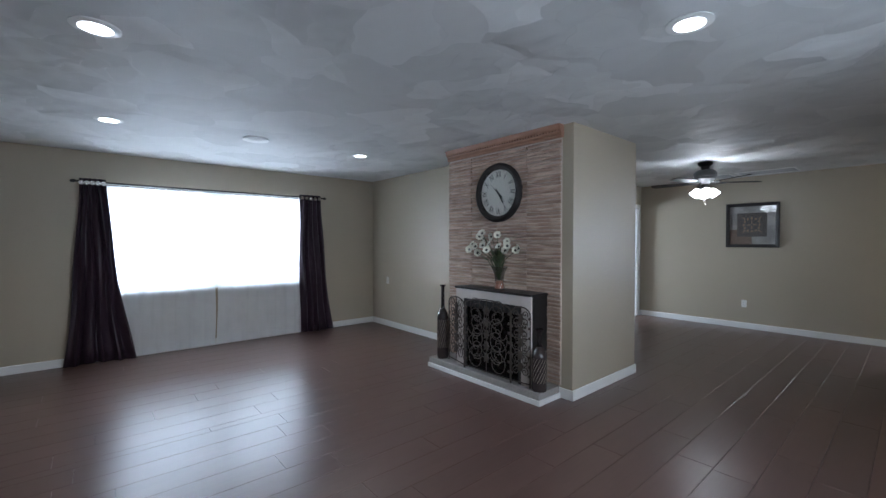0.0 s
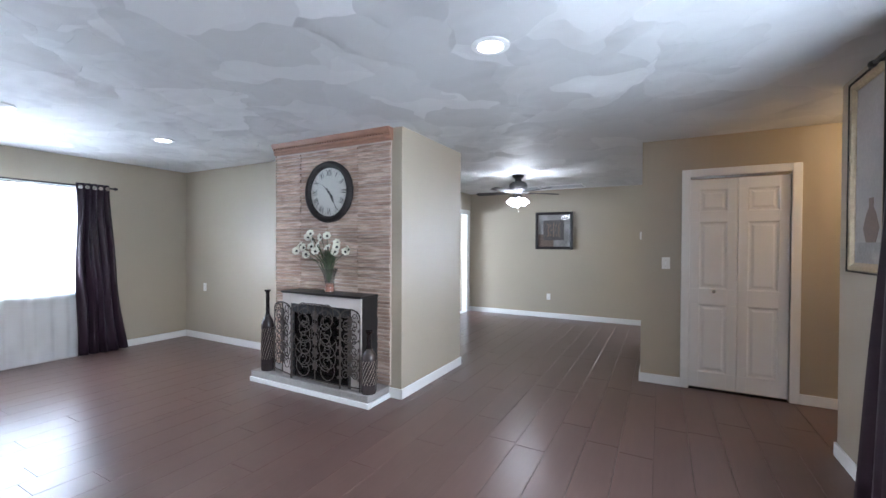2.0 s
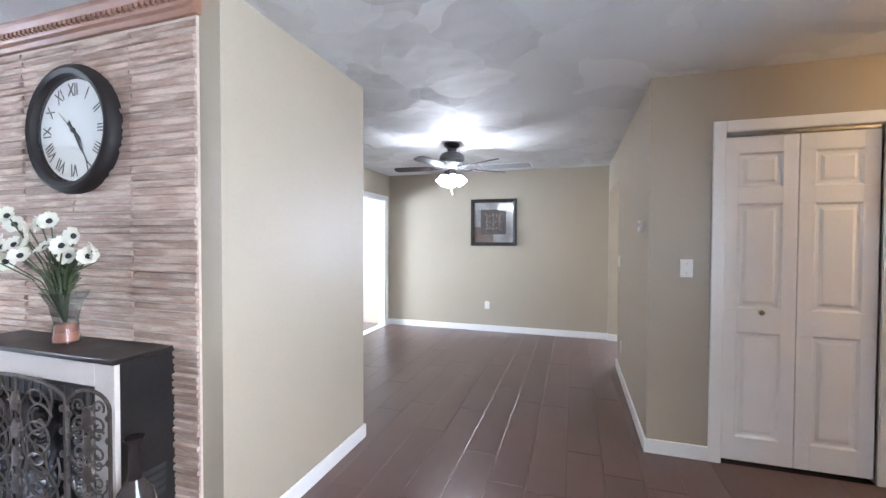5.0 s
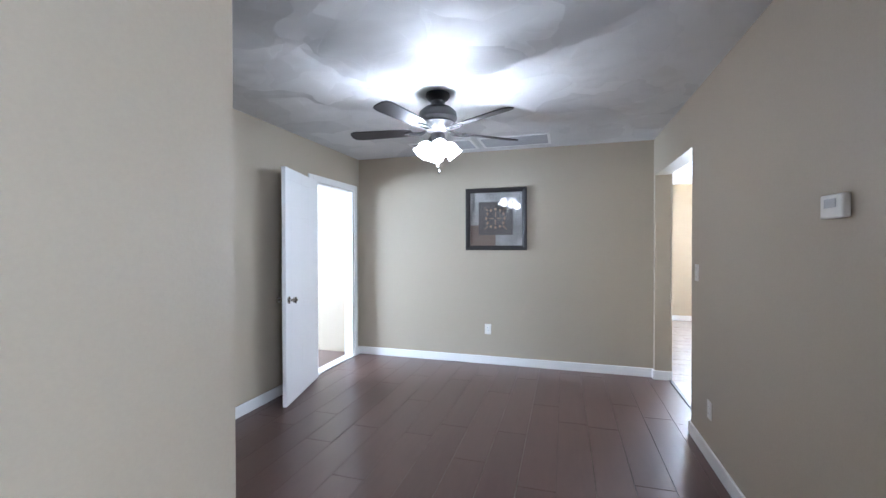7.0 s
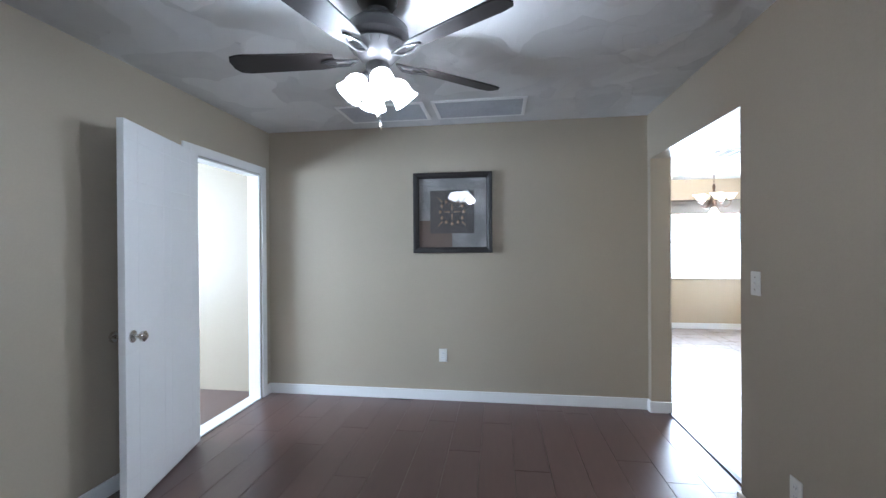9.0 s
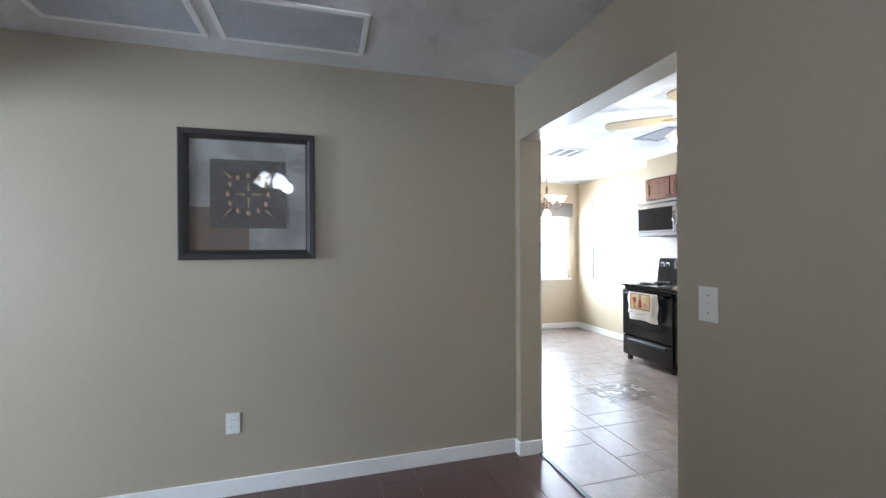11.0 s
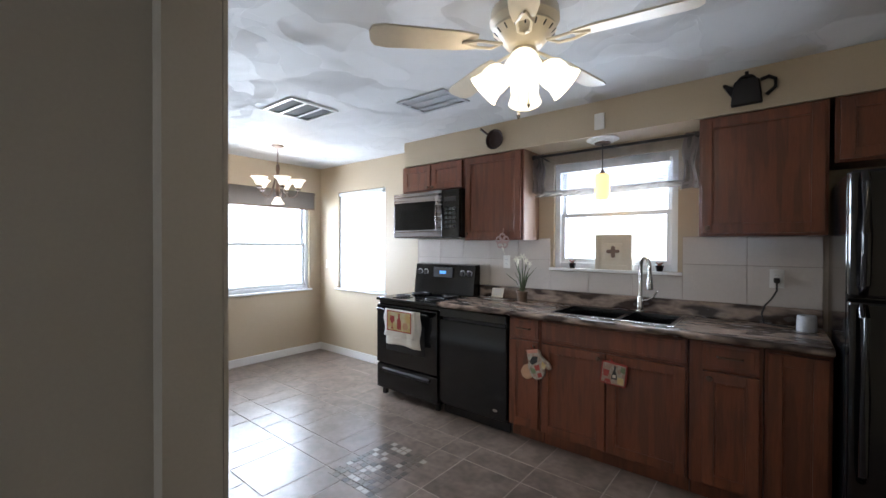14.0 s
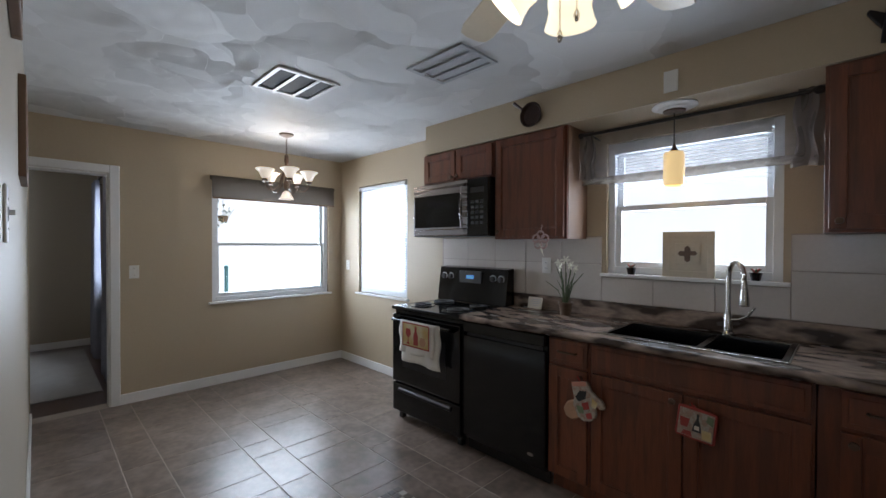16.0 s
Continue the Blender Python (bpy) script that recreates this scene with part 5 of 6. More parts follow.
cabinet("upper_cabinet", 5.86, 6.70, 1.86, 2.204, UF - 0.02, [(5.88, 6.27, 1.875, 2.19), (6.29, 6.68, 1.875, 2.19)], "cherry wall cabinet above the refrigerator")
cabinet("base_cabinet", 8.215, 8.465, 0, 0.905, FY - 0.02, [(8.225, 8.455, 0.115, 0.735)], "cherry base cabinet with a drawer and a door", drawers=[(8.225, 8.455, 0.755, 0.89, True)], knobs=[(8.255, 0.70)], toe=True)
cabinet("sink_cabinet", 7.315, 8.21, 0, 0.905, FY - 0.02, [(7.325, 7.757, 0.115, 0.735), (7.768, 8.20, 0.115, 0.735)], "cherry sink cabinet with a false front and two doors", drawers=[(7.325, 8.20, 0.755, 0.89, False)], knobs=[(7.72, 0.70), (7.805, 0.70)], toe=True)
cabinet("base_cabinet", 6.98, 7.31, 0, 0.905, FY - 0.02, [(6.995, 7.245, 0.115, 0.735)], "cherry base cabinet with a drawer and a door", drawers=[(6.995, 7.245, 0.755, 0.89, True)], knobs=[(7.21, 0.70)], toe=True)
cabinet("base_cabinet", 6.72, 6.975, 0, 0.905, FY - 0.02, [(6.735, 6.96, 0.115, 0.88)], "cherry end cabinet with one tall door", toe=True)

# counter with sunk double bowl
ct = thing("countertop", (7.9, -2.4, 0.905), "brown marbled laminate countertop with a low backsplash", "countertop")
SX0, SX1, SY0, SY1 = 7.40, 8.17, -2.61, -2.15
boxes("top", [(6.72, KY + 0.012, 0.906, SX0 + 0.01, FY + 0.035, 0.945), (SX1 - 0.01, KY + 0.012, 0.906, 9.118, FY + 0.035, 0.945), (SX0 + 0.01, SY1 - 0.01, 0.906, SX1 - 0.01, FY + 0.035, 0.945), (SX0 + 0.01, KY + 0.012, 0.906, SX1 - 0.01, SY0 + 0.01, 0.945)], LAMINATE, ct, 0.0)
part("front_edge", lambda bm: tube(bm, [(6.72, FY + 0.035, 0.9255), (9.118, FY + 0.035, 0.9255)], 0.0195, 12), LAMINATE, ct, smooth=True)
boxes("backsplash", [(6.72, KY + 0.011, 0.945, 9.118, KY + 0.032, 1.045)], LAMINATE, ct, 0.004)
sk = thing("sink", (7.785, -2.4, 0.945), "black composite double-bowl sink set in the counter", "sink")
boxes("rim", [(SX0, SY0, 0.9452, SX1, SY0 + 0.055, 0.953), (SX0, SY1 - 0.022, 0.9452, SX1, SY1, 0.953), (SX0, SY0 + 0.055, 0.9452, SX0 + 0.022, SY1 - 0.022, 0.953), (SX1 - 0.022, SY0 + 0.055, 0.9452, SX1, SY1 - 0.022, 0.953), (7.705, SY0 + 0.055, 0.9452, 7.735, SY1 - 0.022, 0.951)], BLACK, sk, 0.003)
boxes("rim_line", [(SX0 - 0.006, SY1, 0.9452, SX1 + 0.006, SY1 + 0.007, 0.9515), (SX0 - 0.008, SY0, 0.9452, SX0, SY1, 0.9515)], CHROME, sk, 0.002)
for a, b in ((SX0 + 0.022, 7.705), (7.735, SX1 - 0.022)):
    bm = bmesh.new()
    c0, c1, w = SY0 + 0.055, SY1 - 0.022, 0.02
    top = [bm.verts.new(p) for p in ((a, c0, 0.951), (b, c0, 0.951), (b, c1, 0.951), (a, c1, 0.951))]
    low = [bm.verts.new(p) for p in ((a + w, c0 + w, 0.76), (b - w, c0 + w, 0.76), (b - w, c1 - w, 0.76), (a + w, c1 - w, 0.76))]
    for k in range(4):
        bm.faces.new((top[k], top[(k + 1) % 4], low[(k + 1) % 4], low[k]))
    bm.faces.new(low)
    made("bowl", bm, BLACK, sk)
fx, fyy = 7.685, -2.615
fc = thing("faucet", (fx, fyy, 0.953), "brushed nickel gooseneck faucet with a pull-down spray", "faucet")
part("base", lambda bm: lathe(bm, [(0.030, 0.9462), (0.030, 0.957), (0.022, 0.965), (0.020, 1.05), (0.017, 1.06), (0, 1.06)], (fx, fyy, 0), "z", 24), CHROME, fc, smooth=True)
ang = radians(-35)
d2 = (math.sin(ang), math.cos(ang))
arc = [(fx, fyy, 1.05), (fx, fyy, 1.22)] + [(fx + d2[0] * 0.075 * (1 - math.cos(a)), fyy + d2[1] * 0.075 * (1 - math.cos(a)), 1.25 + 0.09 * math.sin(a)) for a in (math.pi * k / 10 for k in range(11))] + [(fx + d2[0] * 0.155, fyy + d2[1] * 0.155, 1.20)]
part("neck", lambda bm: tube(bm, arc, 0.013, 14), CHROME, fc, smooth=True)
e = arc[-1]
part("spray_head", lambda bm: lathe(bm, [(0.014, 1.215), (0.018, 1.20), (0.024, 1.13), (0.022, 1.12), (0, 1.12)], (e[0], e[1], 0), "z", 18), CHROME, fc, smooth=True)
part("lever", lambda bm: tube(bm, [(fx - 0.015, fyy + 0.01, 1.03), (fx - 0.05, fyy + 0.02, 1.035), (fx - 0.09, fyy + 0.035, 1.06), (fx - 0.12, fyy + 0.045, 1.11)], 0.008, 10, 0.006), CHROME, fc, smooth=True)

# electric range
st = thing("stove", (9.50, -2.4, 0.0), "black freestanding electric range with coil burners", "stove")
S0, S1, SF = 9.127, 9.885, -2.075
boxes("body", [(S0, KY + 0.012, 0.06, S1, SF - 0.03, 0.895)], BLACK, st, 0.004)
boxes("oven_door", [(S0 + 0.004, SF - 0.029, 0.315, S1 - 0.004, SF + 0.004, 0.86)], BLACK, st, 0.008)
boxes("oven_window", [(S0 + 0.14, SF + 0.0045, 0.45, S1 - 0.14, SF + 0.0065, 0.72)], BLACKM, st, 0.002)
boxes("drawer", [(S0 + 0.004, SF - 0.029, 0.075, S1 - 0.004, SF, 0.30)], BLACK, st, 0.008)
part("drawer_grip", lambda bm: prism(bm, [(SF + 0.001, 0.235), (SF + 0.016, 0.245), (SF + 0.016, 0.262), (SF + 0.001, 0.275)], S0 + 0.09, S1 - 0.09, "x"), BLACKM, st, 0.003)
boxes("foot", [(S0 + 0.03, SF - 0.09, 0.0, S0 + 0.07, SF - 0.05, 0.06), (S1 - 0.07, SF - 0.09, 0.0, S1 - 0.03, SF - 0.05, 0.06), (S0 + 0.03, KY + 0.05, 0.0, S0 + 0.07, KY + 0.09, 0.06), (S1 - 0.07, KY + 0.05, 0.0, S1 - 0.03, KY + 0.09, 0.06)], BLACKM, st)["kind"] = "stuff"
boxes("cooktop", [(S0 - 0.004, KY + 0.10, 0.896, S1 + 0.004, SF + 0.008, 0.925)], BLACK, st, 0.007)
part("door_handle", lambda bm: tube(bm, [(S0 + 0.06, SF + 0.004, 0.815), (S0 + 0.06, SF + 0.05, 0.825), (S1 - 0.06, SF + 0.05, 0.825), (S1 - 0.06, SF + 0.004, 0.815)], 0.012, 10), BLACK, st, smooth=True)
part("control_panel", lambda bm: prism(bm, [(KY + 0.013, 0.93), (KY + 0.13, 0.93), (KY + 0.115, 1.06), (KY + 0.09, 1.225), (KY + 0.013, 1.235)], S0, S1, "x"), BLACK, st, 0.006)
LED = material("blue_clock_display", (0.05, 0.2, 0.5), 0.3, emit=(0.15, 0.5, 1.0), strength=1.2, bump=0)
boxes("display_bezel", [(9.39, KY + 0.10, 1.10, 9.63, KY + 0.112, 1.20)], BLACKM, st)
boxes("display", [(9.47, KY + 0.112, 1.135, 9.55, KY + 0.1135, 1.165)], LED, st)
for x in (9.19, 9.27, 9.74, 9.82):
    part("knob", lambda bm: lathe(bm, [(0.026, 0.085), (0.024, 0.115), (0.02, 0.125), (0, 0.126)], (x, KY, 1.145), "y", 18), BLACKM, st, smooth=True)
    part("dial_ring", lambda bm: lathe(bm, [(0.028, 0.098), (0.033, 0.1), (0.033, 0.104), (0.028, 0.105)], (x, KY, 1.145), "y", 20), GREY, st)
for x, y, r in ((9.31, -2.24, 0.095), (9.70, -2.24, 0.075), (9.31, -2.48, 0.075), (9.70, -2.48, 0.095)):
    part("drip_pan", lambda bm: lathe(bm, [(r + 0.022, 0.9252), (r + 0.025, 0.930), (r + 0.015, 0.930), (r * 0.5, 0.927), (0, 0.9265)], (x, y, 0), "z", 32), CHROME, st, smooth=True)
    part("coil", lambda bm: tube(bm, [(x + (0.02 + (r - 0.02) * k / 70) * math.cos(k * 0.36), y + (0.02 + (r - 0.02) * k / 70) * math.sin(k * 0.36), 0.937) for k in range(71)], 0.0055, 6), BLACKM, st, smooth=True)
# towel over the oven handle
tw = thing("dish_towel", (9.47, SF + 0.06, 0.5), "white dish towel with a wine bottle print over the oven handle", "towel")


def hang(bm, x0, x1, y, z0, z1, seed, amp=0.006):
    folded(bm, x0, x1, x0 + 0.008, x1 - 0.006, y, z1, z0, 2, amp, "x", seed)


for x0, x1, z0, seed, dy in ((9.255, 9.68, 0.53, 21, 0.070), (9.30, 9.69, 0.60, 22, 0.076)):
    bm = bmesh.new()
    hang(bm, x0, x1, SF + dy, z0, 0.845, seed)
    ob = made("cloth", bm, LINEN, tw, smooth=True)
    md = ob.modifiers.new("thickness", "SOLIDIFY")
    md.thickness = 0.004
part("print_border", lambda bm: box(bm, 9.35, SF + 0.0885, 0.655, 9.65, SF + 0.0895, 0.835), WINE, tw)
part("print_field", lambda bm: box(bm, 9.36, SF + 0.0897, 0.665, 9.64, SF + 0.0903, 0.826), OCHRE, tw)
part("bottle_print", lambda bm: prism(bm, [(9.47, 0.675), (9.52, 0.675), (9.52, 0.75), (9.505, 0.78), (9.505, 0.815), (9.485, 0.815), (9.485, 0.78), (9.47, 0.75)], SF + 0.0905, SF + 0.0910, "y"), WINE, tw)
part("glass_print", lambda bm: prism(bm, [(9.56, 0.675), (9.60, 0.675), (9.585, 0.69), (9.583, 0.72), (9.61, 0.75), (9.605, 0.79), (9.555, 0.79), (9.55, 0.75), (9.577, 0.72), (9.575, 0.69)], SF + 0.0905, SF + 0.0910, "y"), WINE, tw)
part("fruit_print", lambda bm: prism(bm, [(9.40, 0.68), (9.44, 0.68), (9.455, 0.71), (9.44, 0.74), (9.40, 0.74), (9.385, 0.71)], SF + 0.0905, SF + 0.0910, "y"), TERRA, tw)

# dishwasher
dw = thing("dishwasher", (8.79, -2.4, 0.0), "black built-in dishwasher with a recessed grip", "dishwasher")
boxes("body", [(8.47, KY + 0.012, 0.09, 9.118, FY - 0.012, 0.90)], BLACK, dw)
boxes("door", [(8.475, FY - 0.011, 0.115, 9.113, FY + 0.012, 0.80)], BLACK, dw, 0.006)
boxes("control_strip", [(8.475, FY - 0.011, 0.825, 9.113, FY + 0.018, 0.895)], BLACK, dw, 0.008)
# strip at the back of the grip, its shade put into the colour
boxes("grip_recess", [(8.50, FY - 0.0105, 0.801, 9.09, FY - 0.004, 0.824)], SLOT_SHADE, dw)
boxes("toe_panel", [(8.475, FY - 0.07, 0.005, 9.113, FY - 0.05, 0.09)], BLACKM, dw)
part("badge", lambda bm: lathe(bm, [(0.022, 0.0121), (0.022, 0.0135)], (8.57, FY, 0.17), "y", 20, 0.45), CHROME, dw)

# microwave
mw = thing("microwave", (9.54, -2.5, 1.487), "dark stainless over-the-range microwave with a bowed handle", "microwave")
MF = -2.36
boxes("body", [(9.122, KY + 0.012, 1.488, 9.955, MF - 0.03, 1.932)], BLACKM, mw, 0.003)
boxes("door", [(9.33, MF - 0.029, 1.492, 9.955, MF, 1.928)], STEEL, mw, 0.005)
boxes("door_window", [(9.40, MF + 0.0005, 1.565, 9.935, MF + 0.003, 1.835)], BLACK, mw, 0.002)
boxes("control_panel", [(9.122, MF - 0.029, 1.492, 9.327, MF, 1.928)], BLACK, mw, 0.004)
part("handle", lambda bm: tube(bm, [(9.355, MF, 1.53), (9.355, MF + 0.03, 1.56), (9.355, MF + 0.045, 1.71), (9.355, MF + 0.03, 1.87), (9.355, MF, 1.90)], 0.011, 10), STEEL, mw, smooth=True)
KEYPAD = material("dim_grey_keys", (0.045, 0.045, 0.05), 0.45, bump=0)
for r in range(5):
    for c in range(3):
        boxes("button", [(9.165 + 0.045 * c, MF + 0.0003, 1.58 + 0.04 * r, 9.195 + 0.045 * c, MF + 0.0016, 1.602 + 0.04 * r)], KEYPAD, mw)
boxes("display", [(9.16, MF + 0.0003, 1.82, 9.29, MF + 0.0015, 1.86)], BLACKM, mw)

# refrigerator
rf = thing("refrigerator", (6.29, -2.3, 0.0), "black two-door refrigerator with long bowed handles", "refrigerator")
RF = -1.86
boxes("body", [(5.87, KY + 0.03, 0.03, 6.70, RF - 0.075, 1.74)], BLACK, rf, 0.006)
boxes("freezer_door", [(5.872, RF - 0.07, 1.205, 6.698, RF, 1.74)], BLACK, rf, 0.014)
boxes("main_door", [(5.872, RF - 0.07, 0.09, 6.698, RF, 1.19)], BLACK, rf, 0.014)
boxes("kick_grille", [(5.88, RF - 0.09, 0.0, 6.69, RF - 0.072, 0.085)], BLACKM, rf)
for z0, z1 in ((1.225, 1.72), (0.45, 1.17)):
    part("handle", lambda bm: tube(bm, [(6.655, RF, z0), (6.655, RF + 0.05, z0 + 0.04), (6.655, RF + 0.085, (z0 + z1) / 2), (6.655, RF + 0.05, z1 - 0.04), (6.655, RF, z1)], 0.016, 10), BLACK, rf, smooth=True)

# oven mitt and pot holder hung on knobs
mt = thing("oven_mitt", (8.24, FY + 0.03, 0.6), "printed quilted oven mitt with a tan palm on a knob", "oven mitt")


def tilted(name, pts, lo, hi, mat, parent, bevel=0.0, about=(8.25, 0.70), turn=0.0, size=1.0):
    """A cloth outline in the xz plane, turned and sized about the point that it hangs from."""
    c, s_ = math.cos(radians(turn)) * size, math.sin(radians(turn)) * size
    out = [(about[0] + c * (px_ - about[0]) - s_ * (pz - about[1]), about[1] + s_ * (px_ - about[0]) + c * (pz - about[1])) for px_, pz in pts]
    return part(name, lambda bm: prism(bm, out, FY + lo, FY + hi), mat, parent, bevel)


QUILT = material("printed_quilted_cotton", (0.40, 0.35, 0.28), 0.9, var=0.3, scale=45, fine=160, bump=0.2, second=(0.30, 0.20, 0.15))
SAGE = material("sage_print", (0.16, 0.20, 0.11), 0.9)
tilted("mitt", [(8.195, 0.69), (8.295, 0.69), (8.30, 0.60), (8.315, 0.575), (8.30, 0.50), (8.27, 0.475), (8.225, 0.475), (8.19, 0.50), (8.178, 0.56), (8.15, 0.535), (8.125, 0.545), (8.135, 0.585), (8.185, 0.635)], 0.030, 0.058, QUILT, mt, 0.010, turn=-14, size=0.95)
tilted("cuff_lining", [(8.20, 0.693), (8.29, 0.693), (8.285, 0.668), (8.205, 0.668)], 0.0575, 0.0605, ROSE, mt, turn=-14, size=0.95)
tilted("palm", [(8.275, 0.60), (8.335, 0.585), (8.365, 0.545), (8.355, 0.505), (8.32, 0.485), (8.28, 0.50), (8.262, 0.55)], 0.031, 0.056, TERRA, mt, 0.010, turn=-10)
for nm, pts, mm in (("dark_print", [(8.21, 0.64), (8.25, 0.645), (8.285, 0.61), (8.27, 0.585), (8.225, 0.60)], INK), ("fruit_print", [(8.215, 0.585), (8.255, 0.575), (8.25, 0.54), (8.215, 0.545)], WINE), ("leaf_print", [(8.25, 0.555), (8.29, 0.565), (8.285, 0.525), (8.255, 0.52)], SAGE), ("grain_print", [(8.16, 0.575), (8.185, 0.605), (8.20, 0.56), (8.18, 0.545)], OCHRE), ("rose_print", [(8.21, 0.525), (8.245, 0.52), (8.24, 0.49), (8.21, 0.495)], WINE)):
    tilted(nm, pts, 0.0582, 0.0592, mm, mt, turn=-14, size=0.95)
part("loop", lambda bm: tube(bm, [(8.235, FY + 0.045, 0.685), (8.255, FY + 0.045, 0.715), (8.245, FY + 0.035, 0.685)], 0.004, 6), WINE, mt)
ph = thing("pot_holder", (7.70, FY + 0.03, 0.6), "square printed pot holder with wine red binding hanging from a knob", "pot holder")
H0 = (7.72, 0.715)
tilted("binding", [(7.605, 0.695), (7.615, 0.703), (7.765, 0.703), (7.775, 0.695), (7.78, 0.555), (7.77, 0.545), (7.615, 0.545), (7.605, 0.555)], 0.030, 0.042, WINE, ph, 0.004, H0, 5, 0.9)
tilted("pad", [(7.615, 0.692), (7.765, 0.692), (7.769, 0.556), (7.617, 0.556)], 0.0405, 0.046, QUILT, ph, 0.003, H0, 5, 0.9)
for nm, pts, mm in (("bottle_print", [(7.665, 0.59), (7.705, 0.59), (7.70, 0.625), (7.69, 0.65), (7.69, 0.68), (7.68, 0.68), (7.68, 0.65), (7.67, 0.625)], INK), ("glass_print", [(7.725, 0.60), (7.755, 0.60), (7.762, 0.645), (7.718, 0.645)], WINE), ("grain_print", [(7.62, 0.565), (7.66, 0.565), (7.665, 0.61), (7.625, 0.61)], OCHRE), ("leaf_print", [(7.62, 0.64), (7.65, 0.655), (7.645, 0.685), (7.62, 0.68)], SAGE), ("fruit_print", [(7.70, 0.56), (7.75, 0.56), (7.74, 0.583), (7.71, 0.583)], WINE), ("label_print", [(7.675, 0.60), (7.696, 0.60), (7.696, 0.62), (7.675, 0.62)], CREAM)):
    tilted(nm, pts, 0.0462, 0.0470 if nm != "label_print" else 0.0478, mm, ph, 0, H0, 5, 0.9)
part("loop", lambda bm: tube(bm, [(7.70, FY + 0.04, 0.70), (7.72, FY + 0.04, 0.722), (7.715, FY + 0.036, 0.70)], 0.004, 6), WINE, ph)

# things on the counter and sill
fl = thing("narcissus_pot", (8.60, -2.56, 0.945), "white narcissus with strap leaves in a small brown pot", "potted plant")
part("pot", lambda bm: lathe(bm, [(0.036, 0.9455), (0.045, 1.02), (0.050, 1.025), (0.050, 1.035), (0.044, 1.035), (0.04, 1.02), (0, 1.018)], (8.60, -2.56, 0), "z", 20), POT, fl, smooth=True)
for k in range(11):
    a = k * 2.4
    h = 0.16 + 0.05 * (k % 3)
    lean = 0.05 + 0.02 * (k % 4)
    pts = [(8.60 + 0.01 * math.cos(a), -2.56 + 0.01 * math.sin(a), 1.02), (8.60 + lean * 0.5 * math.cos(a), -2.56 + 0.5 * lean * math.sin(a), 1.02 + h * 0.6), (8.60 + lean * 1.3 * math.cos(a), -2.56 + lean * 1.3 * math.sin(a), 1.02 + h)]
    part("leaf", lambda bm: tube(bm, pts, 0.006, 5, 0.002), LEAF, fl, smooth=True)
for k, (dx, dy, dz) in enumerate(((0.0, 0.0, 0.30), (0.045, 0.01, 0.28), (-0.05, 0.02, 0.265), (-0.075, 0.0, 0.24), (0.02, 0.03, 0.25))):
    h = Vector((8.60 + dx, -2.56 + dy, 1.02 + dz))
    part("stem", lambda bm: tube(bm, [(8.60, -2.56, 1.02), (8.60 + dx * 0.6, -2.56 + dy * 0.6, 1.02 + dz * 0.6), h], 0.003, 5), LEAF, fl)
    bm = bmesh.new()
    for j in range(6):
        a = j * math.pi / 3
        bm.faces.new([bm.verts.new(p) for p in ((0, 0, 0), (0.022 * math.cos(a - 0.35), 0.022 * math.sin(a - 0.35), 0.006), (0.036 * math.cos(a), 0.036 * math.sin(a), 0.002), (0.022 * math.cos(a + 0.35), 0.022 * math.sin(a + 0.35), 0.006))])
    lathe(bm, [(0.006, 0), (0.010, 0.014), (0.008, 0.014)], (0, 0, 0), "z", 10)
    bm.transform(Matrix.Translation(h) @ Vector((-0.3 + 0.3 * k, 0.9, 0.3)).to_track_quat("Z", "Y").to_matrix().to_4x4())
    made("blossom", bm, PETAL, fl, smooth=True)
nc = thing("note_card", (8.90, -2.64, 0.945), "small printed card leaning on the backsplash", "card")
bm = bmesh.new()
box(bm, -0.06, -0.002, 0, 0.06, 0.002, 0.085)
bm.transform(Matrix.Translation((8.90, -2.645, 0.947)) @ Matrix.Rotation(radians(14), 4, "X"))
made("card", bm, CREAM, nc)
bm = bmesh.new()
for k in range(4):
    box(bm, -0.045, 0.0022, 0.02 + 0.015 * k, 0.04 - 0.01 * (k % 2), 0.0028, 0.024 + 0.015 * k)
bm.transform(Matrix.Translation((8.90, -2.645, 0.947)) @ Matrix.Rotation(radians(14), 4, "X"))
made("text_lines", bm, GREY, nc)["kind"] = "stuff"
fr = thing("relief_tile", (7.90, -2.70, 1.236), "cream square relief panel with a cross motif on the sill", "decor panel")
bm = bmesh.new()
box(bm, 7.765, -2.712, 1.2365, 8.035, -2.70, 1.505)
box(bm, 7.765, -2.70, 1.2365, 7.80, -2.694, 1.505)
box(bm, 8.00, -2.70, 1.2365, 8.035, -2.694, 1.505)
box(bm, 7.80, -2.70, 1.47, 8.00, -2.694, 1.505)
box(bm, 7.80, -2.70, 1.2365, 8.00, -2.694, 1.272)
box(bm, 7.835, -2.70, 1.31, 7.965, -2.696, 1.435)
made("panel", bm, CREAM, fr, 0.003)
part("cross", lambda bm: prism(bm, [(7.885, 1.365), (7.885, 1.335), (7.90, 1.325), (7.915, 1.335), (7.915, 1.36), (7.94, 1.36), (7.95, 1.375), (7.94, 1.39), (7.915, 1.39), (7.915, 1.41), (7.90, 1.42), (7.885, 1.41), (7.885, 1.39), (7.86, 1.39), (7.85, 1.375), (7.86, 1.365)], -2.6955, -2.692), ARTBROWN, fr)
